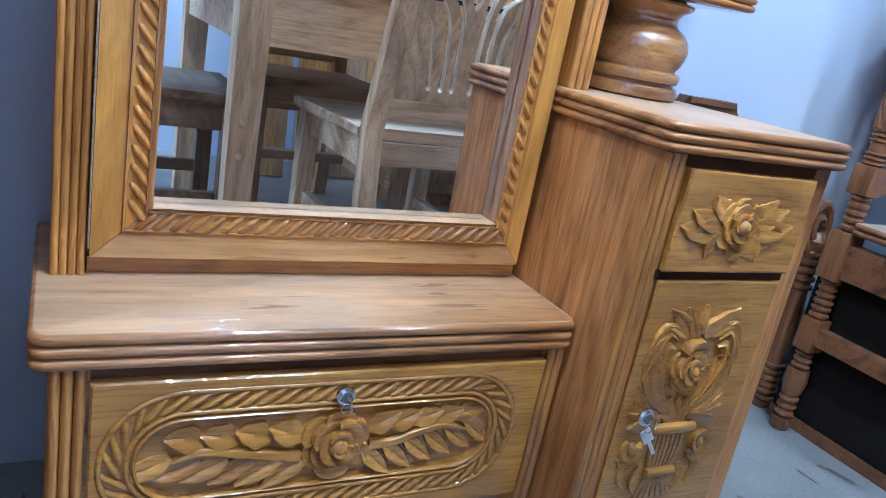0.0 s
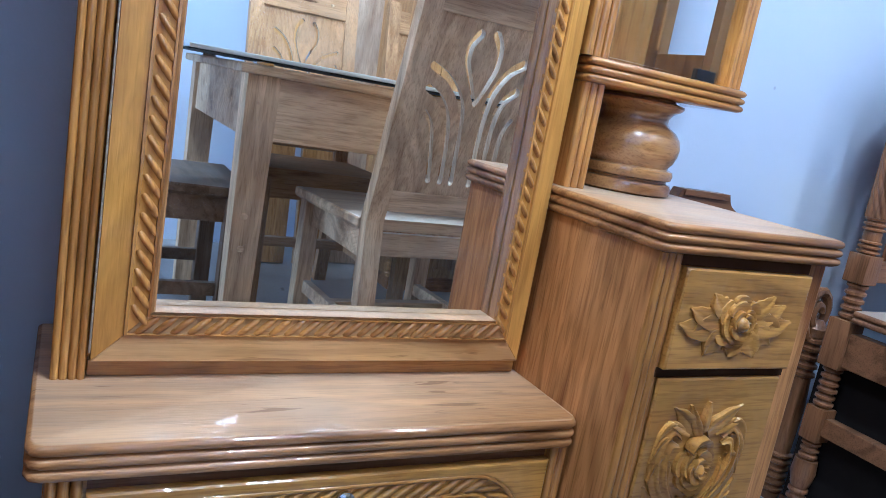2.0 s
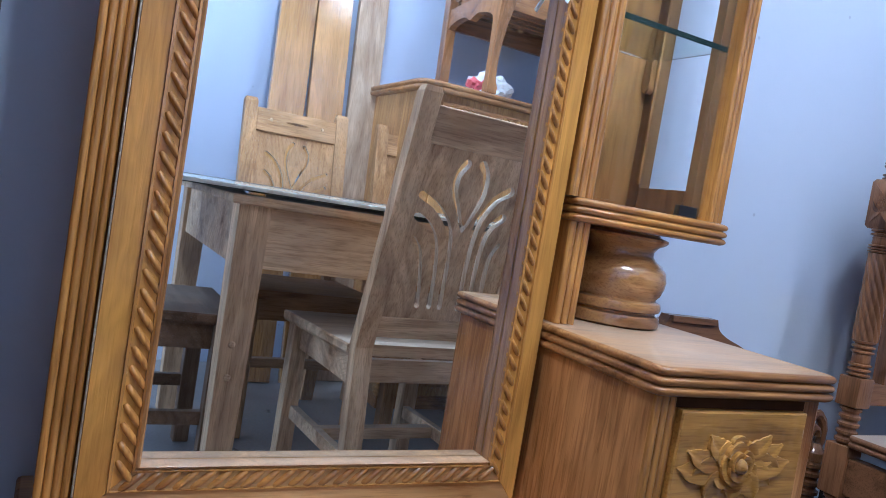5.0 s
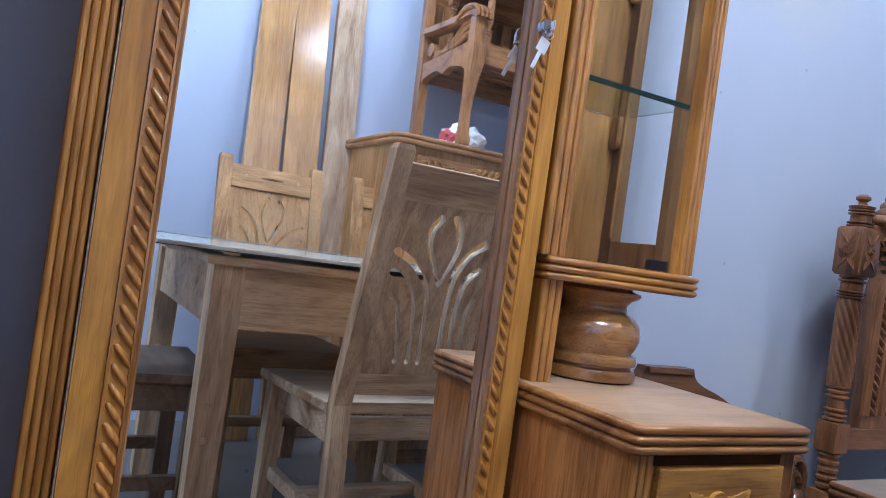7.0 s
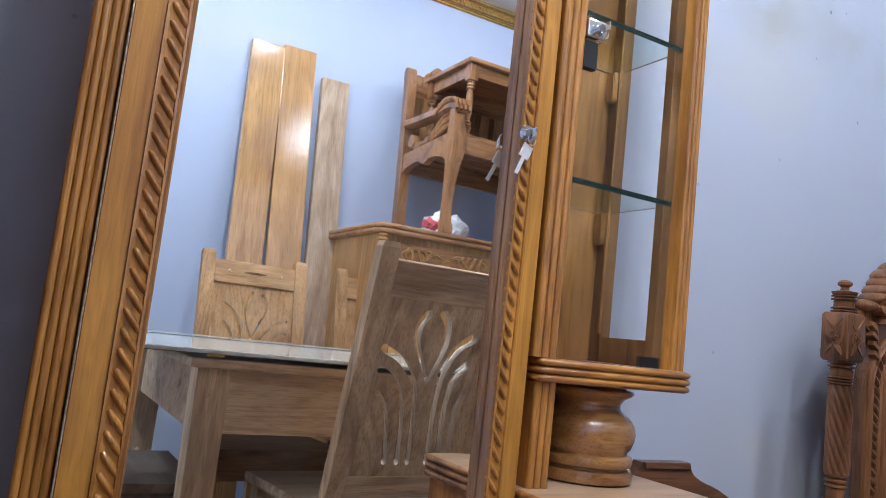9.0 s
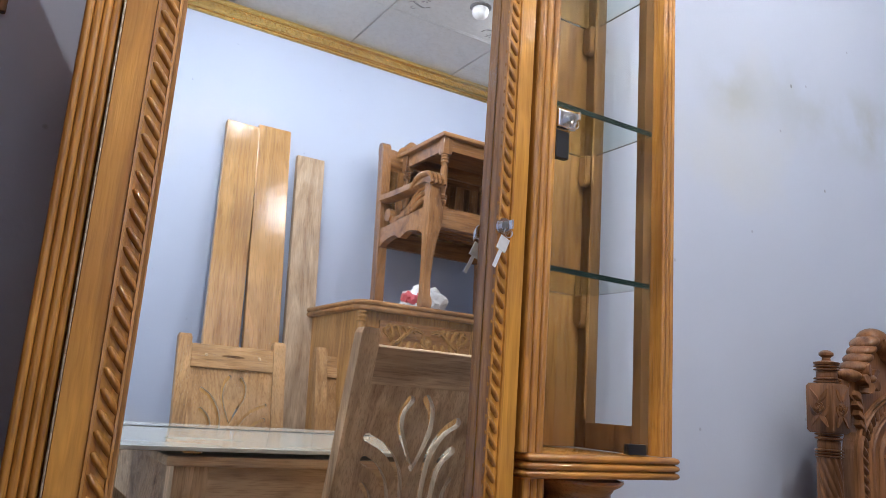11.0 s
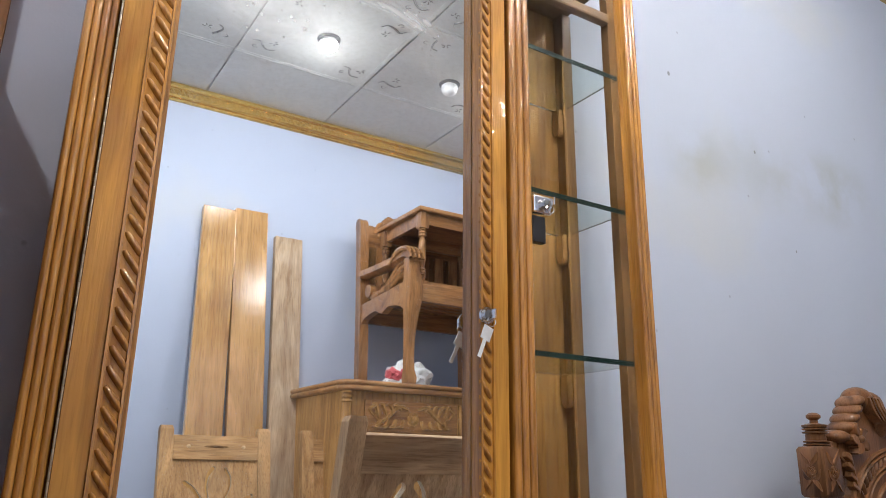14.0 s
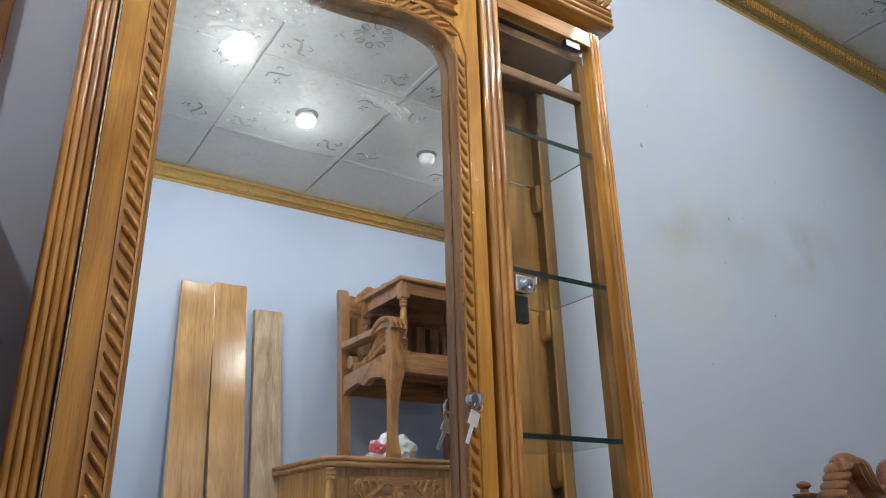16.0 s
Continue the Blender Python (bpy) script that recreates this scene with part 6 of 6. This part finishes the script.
near_chair = dining_chair("unpolished brown wooden dining chair with tulip cut-outs", M_RAW, M_RAW_X)
near_chair.matrix_basis = pose(0.7153, -0.9288, 0, 0, 0, 180 - 3) @ Matrix.Diagonal((1.016, 1.016, 1, 1))
far_chair = dining_chair("pale brown wooden dining chair with tulip cut-outs", M_PALE, M_PALE_X, fine=0.62, thick=0.006)
far_chair.matrix_basis = pose(0.639, -1.60, 0, 0, 0, 0) @ Matrix.Diagonal((1.037, 1, 1.032, 1))
copy_thing(far_chair, pose(1.158, -1.60, 0, 0, 0, 1.5))
side_chair = dining_chair("wooden dining chair at the table end, darkened for shade", M_RAW_SHADED, M_RAW_SHADED_X)
side_chair.matrix_basis = pose(0.10, -1.20, 0, 0, 0, -90)


def dining_table():
    t = thing("dining_table", "unpolished brown wooden dining table with a pale glass top", "table")
    x0, x1, y0, y1 = 0.246, 1.60, -1.72, -0.835
    zt = 0.772
    boxed("tabletop", M_RAW_X, t, x0 - 0.022, x1 + 0.022, y0 - 0.022, y1 + 0.022, zt - 0.022, zt, 0.006, "brown timber top")
    gx0, gx1, gy0, gy1 = x0 - 0.135, x1 + 0.05, y0 - 0.05, y1 + 0.034
    seam = gy0 + 0.25
    for a, b in ((gy0, seam - 0.004), (seam + 0.004, gy1)):
        boxed("glass_sheet", M_LAMINATE, t, gx0, gx1, a, b, zt + 0.011, zt + 0.0205, 0.002, "pale back-painted glass sheet")
    boxed("seam_strip", M_BLACK, t, gx0, gx1, seam - 0.009, seam + 0.009, zt + 0.0207, zt + 0.0222, 0.0)
    boxed("glass_underside", M_EDGE, t, gx0 + 0.002, gx1 - 0.002, gy0 + 0.03, gy1 - 0.03, zt + 0.0085, zt + 0.0105, 0.0)
    for x in (x0 + 0.02, x1 - 0.06):
        for y in (y0 + 0.02, y1 - 0.06):
            boxed("spacer", M_CHROME, t, x, x + 0.04, y, y + 0.04, zt + 0.0002, zt + 0.0082, 0.001)
    for x in (x0, x1 - 0.075):
        for y in (y0, y1 - 0.075):
            bm = bmesh.new()
            rings(bm, [[(x + a, y + b, z) for a, b in ((q, q), (0.075 - q, q), (0.075 - q, 0.075 - q), (q, 0.075 - q))] for z, q in ((0, 0.008), (0.45, 0.003), (zt - 0.0225, 0.0))])
            leg = part("leg", bm, M_RAW, t)
            for z in (0.422, 0.343, 0.69):
                bm = bmesh.new()
                Mf = lambda u, v, h: Vector((u, y + 0.075 + h - 0.0025, v))
                dome(bm, Mf, x + 0.03, z, 0.009, 0.009, 0.004, 12, 3)
                part("peg", bm, M_RAW_X, leg, "round wooden plug")
    for y in (y0 + 0.012, y1 - 0.034):
        boxed("apron", M_RAW_RAIL, t, x0 + 0.0755, x1 - 0.0755, y, y + 0.022, 0.604, zt - 0.0225, 0.002)
    for x in (x0 + 0.012, x1 - 0.034):
        boxed("apron", M_RAW_RAIL, t, x, x + 0.022, y0 + 0.0755, y1 - 0.0755, 0.604, zt - 0.0225, 0.002)
    return t


dining_table()


# ---------- planks leaning on the far wall ----------
def plank(x, w, length, lean, mat, label, slip=0.0):
    t = thing("plank", label, "plank", group="planks against the wall")
    bm = bmesh.new()
    box(bm, -w / 2, w / 2, 0.0, 0.032, 0.0, length, 0.003)
    part("board", bm, mat, t)
    z_top = length * math.cos(radians(lean))
    y = FAR_Y + 0.004 + length * math.sin(radians(lean))
    t.matrix_basis = Matrix.Translation((x, y, 0.001)) @ Matrix.Rotation(radians(lean), 4, "X") @ Matrix.Rotation(radians(slip), 4, "Y")
    return t


plank(0.648, 0.148, 2.09, 7.5, M_PLANK, "glossy varnished golden plank leaning on the wall", 0.6)
plank(0.838, 0.150, 2.105, 7.5, M_PLANK, "glossy varnished golden plank leaning beside another", -0.7)
plank(1.005, 0.132, 2.0, 6.0, M_GREYPLANK, "dull unvarnished pale brown plank leaning on the wall", -0.2)


# ---------- carved chest with stacked furniture ----------
def chest():
    t = thing("carved_chest", "golden-brown carved wooden cabinet against the wall", "cabinet")
    x0, x1, y0, y1 = 1.035, 2.0, FAR_Y + 0.01, -1.70
    boxed("body", M_CHEST, t, x0 + 0.02, x1, y0, y1 - 0.02, 0.06, 1.25, 0.003)
    boxed("plinth", M_BROWN_X, t, x0 + 0.03, x1 - 0.01, y0, y1 - 0.03, 0.0, 0.06)
    bm = bmesh.new()
    reeded_slab(bm, -x1 - 0.01, -x0 + 0.008, -y1 - 0.012, -y0, 1.2505, 1.29, 2, 0.007, 0.05)
    bmesh.ops.transform(bm, matrix=Matrix.Rotation(math.pi, 4, "Z"), verts=bm.verts)
    part("top", bm, M_BROWN_X, t, smooth=True)
    bm = bmesh.new()
    prof = []
    ringed(prof, 1.20, 1.249, 0.021, 3)
    body = [(0.015, 0.06)]
    ringed(body, 0.06, 0.12, 0.02, 3)
    body += [(0.014, 0.13), (0.02, 0.3), (0.017, 0.9), (0.021, 1.12), (0.016, 1.19)]
    lathe(bm, body + prof, x0 + 0.025, y1 - 0.015, 0, 20)
    part("corner_column", bm, M_CHEST, t, smooth=True)
    M = lambda u, v, h: Vector((u, y1 - 0.02 + h, v))
    fr = boxed("drawer_front", M_BROWN_X, t, x0 + 0.10, x0 + 0.52, y1 - 0.0195, y1 - 0.010, 1.10, 1.22, 0.003)
    boxed("drawer_front", M_CHEST, t, x0 + 0.53, x1 - 0.02, y1 - 0.0195, y1 - 0.010, 1.10, 1.22, 0.003)
    boxed("door", M_CHEST, t, x0 + 0.10, x0 + 0.52, y1 - 0.0195, y1 - 0.010, 0.1, 1.085, 0.003)
    boxed("door", M_CHEST, t, x0 + 0.53, x1 - 0.02, y1 - 0.0195, y1 - 0.010, 0.1, 1.085, 0.003)
    M = lambda u, v, h: Vector((u, y1 - 0.010 + h, v))
    c, z = x0 + 0.31, 1.158
    bm = bmesh.new()
    rosette(bm, M, c, z - 0.005, 0.03, 0.012)
    for s in (-1, 1):
        leaf(bm, M, [(c + s * 0.02, z + 0.03), (c + s * 0.06, z + 0.04), (c + s * 0.1, z + 0.01), (c + s * 0.14, z - 0.02), (c + s * 0.17, z)], 0.022, 0.010, 16, 4)
        leaf(bm, M, [(c + s * 0.17, z), (c + s * 0.19, z + 0.025), (c + s * 0.165, z + 0.04), (c + s * 0.15, z + 0.02)], 0.016, 0.010, 12, 4)
        rosette(bm, M, c + s * 0.155, z + 0.012, 0.016, 0.008)
        for k in range(4):
            leaf(bm, M, [(c + s * (0.04 + 0.035 * k), z - 0.01), (c + s * (0.05 + 0.035 * k), z - 0.035), (c + s * (0.075 + 0.035 * k), z - 0.04)], 0.022, 0.010, 8, 4)
            leaf(bm, M, [(c + s * (0.05 + 0.033 * k), z + 0.025 - 0.01 * k), (c + s * (0.075 + 0.03 * k), z + 0.045), (c + s * (0.095 + 0.03 * k), z + 0.042)], 0.019, 0.010, 8, 4)
    islands("carved_leaf", bm, M_CHEST, fr, smooth=True)
    return t


chest()


def armchair():
    """Carved wooden armchair on the chest; it faces +y."""
    t = thing("carved_armchair", "brown carved wooden armchair stacked on the cabinet", "armchair")
    zb, yf, yr = 1.2905, -1.735, -2.19
    xs = (1.335, 1.90)
    for n, x in enumerate(xs):
        s = 1 if n == 0 else -1
        a, b = (x - 0.022, x + 0.022)
        # back post, gently bowed, with a rolled ear
        bm = bmesh.new()
        loops = []
        for z, dy, k in ((0, 0.02, 1), (0.15, 0.012, 1), (0.4, 0, 1.1), (0.62, -0.018, 1), (0.76, -0.03, 1), (0.80, -0.036, 1.1), (0.825, -0.04, 0.85), (0.835, -0.04, 0.4)):
            loops.append([(p, yr + dy + q * k, zb + z) for p, q in ((a, -0.024), (b, -0.024), (b, 0.024), (a, 0.024))])
        rings(bm, loops)
        part("back_post", bm, M_BROWN, t)
        # front leg
        bm = bmesh.new()
        loops = []
        for z, dy, k in ((0, 0.006, 0.78), (0.03, 0.006, 0.84), (0.055, 0.0, 0.66), (0.12, -0.004, 0.62), (0.2, 0.0, 0.68), (0.28, 0.008, 0.84), (0.35, 0.018, 1.12), (0.40, 0.018, 1.15), (0.45, 0.010, 0.95), (0.53, 0.0, 0.85)):
            loops.append([(x + p * k, yf + dy + q * k, zb + z) for p, q in ((-0.028, -0.030), (0.028, -0.030), (0.028, 0.030), (-0.028, 0.030))])
        rings(bm, loops)
        bmesh.ops.bevel(bm, geom=list(bm.edges), offset=0.004, segments=2, affect="EDGES")
        part("front_leg", bm, M_BROWN, t, smooth=True)
        # shaped side rail
        bm = bmesh.new()
        m = 14
        low = [(yr + 0.026 + (yf - yr - 0.053) * k / m, 0.31 + 0.04 * math.sin(math.pi * k / m) ** 0.5 - 0.025 * math.exp(-((k / m - 0.5) / 0.09) ** 2)) for k in range(m + 1)]
        loop = [(y, zb + z) for y, z in low] + [(yf - 0.027, zb + 0.43), (yr + 0.026, zb + 0.40)]
        rings(bm, [[(q, y, z) for y, z in loop] for q in (x - 0.016, x + 0.016)])
        part("side_rail", bm, M_BROWN_X, t)
        # arm with a rolled, reeded end
        bm = bmesh.new()
        arm = spline([(x, yr + 0.02, zb + 0.545), (x, yr + 0.14, zb + 0.54), (x, yf - 0.12, zb + 0.54), (x, yf - 0.02, zb + 0.545), (x, yf + 0.04, zb + 0.525)], 5)
        sweep(bm, arm, [(-0.016, -0.03), (0.012, -0.034), (0.02, -0.015), (0.02, 0.015), (0.012, 0.034), (-0.016, 0.03)], (1, 0, 0))
        armp = part("arm", bm, M_BROWN_X, t, smooth=True)
        bm = bmesh.new()
        for k in range(4):
            c = spline([(x - 0.03 + 0.02 * k, yf - 0.14, zb + 0.525 + 0.004 * k), (x - 0.03 + 0.02 * k, yf - 0.06, zb + 0.565), (x - 0.03 + 0.02 * k, yf + 0.02, zb + 0.56), (x - 0.03 + 0.02 * k, yf + 0.05, zb + 0.515)], 5)
            sweep(bm, c, circle(0.0125, 8), (1, 0, 0), size=lambda q: 0.5 + 0.7 * math.sin(math.pi * min(1, q + 0.15)))
        part("arm_scroll", bm, M_BROWN_X, armp, smooth=True)
        # carved scroll filling the side
        bm = bmesh.new()
        for k in range(3):
            c = spline([(x, yf - 0.035, zb + 0.53 - 0.03 * k), (x, yf - 0.10, zb + 0.52 - 0.028 * k), (x, yf - 0.19, zb + 0.465 - 0.016 * k), (x, yr + 0.14, zb + 0.42 + 0.008 * k), (x, yr + 0.09, zb + 0.425 + 0.012 * k)], 5)
            sweep(bm, c, circle(0.013, 8), (1, 0, 0), size=lambda q: 1.15 - 0.6 * q)
        rings(bm, [[(x + d, yr + 0.085 + 0.03 * math.cos(w), zb + 0.455 + 0.03 * math.sin(w)) for w in (2 * math.pi * j / 16 for j in range(16))] for d in (-0.016, 0.016)])
        part("side_scroll", bm, M_BROWN, t, smooth=True)
    boxed("front_rail", M_BROWN_X, t, xs[0] + 0.0225, xs[1] - 0.0225, yf - 0.012, yf + 0.015, zb + 0.345, zb + 0.42, 0.003)
    boxed("back_rail", M_BROWN_X, t, xs[0] + 0.0225, xs[1] - 0.0225, yr - 0.012, yr + 0.012, zb + 0.32, zb + 0.40, 0.003)
    for k in range(7):
        y = yr + 0.03 + k * 0.058
        boxed("seat_slat", M_BROWN_X, t, xs[0] + 0.0165, xs[1] - 0.0165, y, y + 0.045, zb + 0.405, zb + 0.421, 0.002)
    for k in range(6):
        x = xs[0] + 0.07 + k * 0.083
        boxed("back_slat", M_BROWN, t, x, x + 0.045, yr - 0.02, yr - 0.006, zb + 0.42, zb + 0.70, 0.002)
    boxed("back_panel", M_INNER, t, xs[0] + 0.0225, xs[1] - 0.0225, yr - 0.03, yr - 0.0205, zb + 0.40, zb + 0.72, 0.002)
    bm = bmesh.new()
    m = 30
    up = [(xs[0] + 0.0225 + (xs[1] - xs[0] - 0.045) * k / m, 0.79 + 0.11 * math.sin(math.pi * k / m) + 0.016 * math.cos(k * 1.05)) for k in range(m + 1)]
    loop = up + [(xs[1] - 0.0225, 0.70), (xs[0] + 0.0225, 0.70)]
    rings(bm, [[(x, y, zb + z) for x, z in loop] for y in (yr - 0.045, yr - 0.02)])
    crest = part("crest_rail", bm, M_BROWN_X, t)
    bm = bmesh.new()
    Mb = lambda u, v, h: Vector((u, yr - 0.02 + h, v))
    for k in range(6):
        u = xs[0] + 0.06 + 0.085 * k
        q = zb + 0.09 * math.sin(math.pi * (k + 0.7) / 6.4)
        leaf(bm, Mb, [(u, q + 0.74), (u + 0.025, q + 0.79), (u + 0.06, q + 0.785), (u + 0.07, q + 0.75)], 0.026, 0.016, 12, 6)
        leaf(bm, Mb, [(u + 0.02, q + 0.725), (u + 0.05, q + 0.75), (u + 0.085, q + 0.74)], 0.02, 0.012, 9, 6)
    part("crest_carving", bm, M_BROWN, crest, smooth=True)
    return t


armchair()


def side_table():
    t = thing("side_table", "brown side table with turned legs stacked on the armchair", "table")
    z0, x0, x1, y0, y1 = 1.2905 + 0.4215, 1.418, 1.86, -2.13, -1.79
    for x in (x0, x1):
        for y in (y0, y1):
            bm = bmesh.new()
            prof = [(0.014, 0.03), (0.018, 0.05)]
            ringed(prof, 0.05, 0.085, 0.019, 3)
            prof += [(0.011, 0.09), (0.017, 0.125), (0.016, 0.20), (0.010, 0.225)]
            ringed(prof, 0.225, 0.266, 0.019, 3)
            lathe(bm, prof, x, y, z0, 18)
            box(bm, x - 0.02, x + 0.02, y - 0.02, y + 0.02, z0, z0 + 0.031, 0.002)
            box(bm, x - 0.021, x + 0.021, y - 0.021, y + 0.021, z0 + 0.265, z0 + 0.34, 0.002)
            part("leg", bm, M_BROWN, t, smooth=True)
    for y in (y0, y1):
        boxed("apron", M_BROWN_X, t, x0 + 0.0215, x1 - 0.0215, y - 0.01, y + 0.01, z0 + 0.285, z0 + 0.34, 0.002)
        boxed("stretcher", M_BROWN_X, t, x0 + 0.0205, x1 - 0.0205, y - 0.01, y + 0.01, z0 + 0.002, z0 + 0.03, 0.002)
    for x in (x0, x1):
        boxed("apron", M_BROWN_X, t, x - 0.01, x + 0.01, y0 + 0.0215, y1 - 0.0215, z0 + 0.285, z0 + 0.34, 0.002)
        boxed("stretcher", M_BROWN_X, t, x - 0.01, x + 0.01, y0 + 0.0205, y1 - 0.0205, z0 + 0.002, z0 + 0.03, 0.002)
    bm = bmesh.new()
    box(bm, x0 - 0.035, x1 + 0.035, y0 - 0.035, y1 + 0.035, z0 + 0.3405, z0 + 0.36, 0.006)
    part("tabletop", bm, M_BROWN_X, t)
    return t


side_table()


def plastic_bag():
    t = thing("plastic_bag", "crumpled white polythene bag with red print on the cabinet", "bag")
    bm = bmesh.new()
    bmesh.ops.create_icosphere(bm, subdivisions=4, radius=1.0)
    for v in bm.verts:
        p = v.co.copy()
        k = 1 + 0.32 * noise.noise(p * 2.3) + 0.16 * noise.noise(p * 6.1)
        v.co = Vector((p.x * 0.10 * k, p.y * 0.07 * k, max(0.0, 0.045 + p.z * 0.075 * k)))
    part("bag", bm, M_BAG, t, smooth=True)
    bm = bmesh.new()
    bmesh.ops.create_icosphere(bm, subdivisions=3, radius=1.0)
    for v in bm.verts:
        p = v.co.copy()
        k = 1 + 0.35 * noise.noise(p * 3.3 + Vector((4, 1, 2)))
        v.co = Vector((-0.062 + p.x * 0.045 * k, 0.02 + p.y * 0.05 * k, max(0.0, 0.06 + p.z * 0.035 * k)))
    part("red_print", bm, M_BAGRED, t, smooth=True)
    t.matrix_basis = pose(1.44, -1.93, 1.2905, 0, 0, 10)
    return t


plastic_bag()
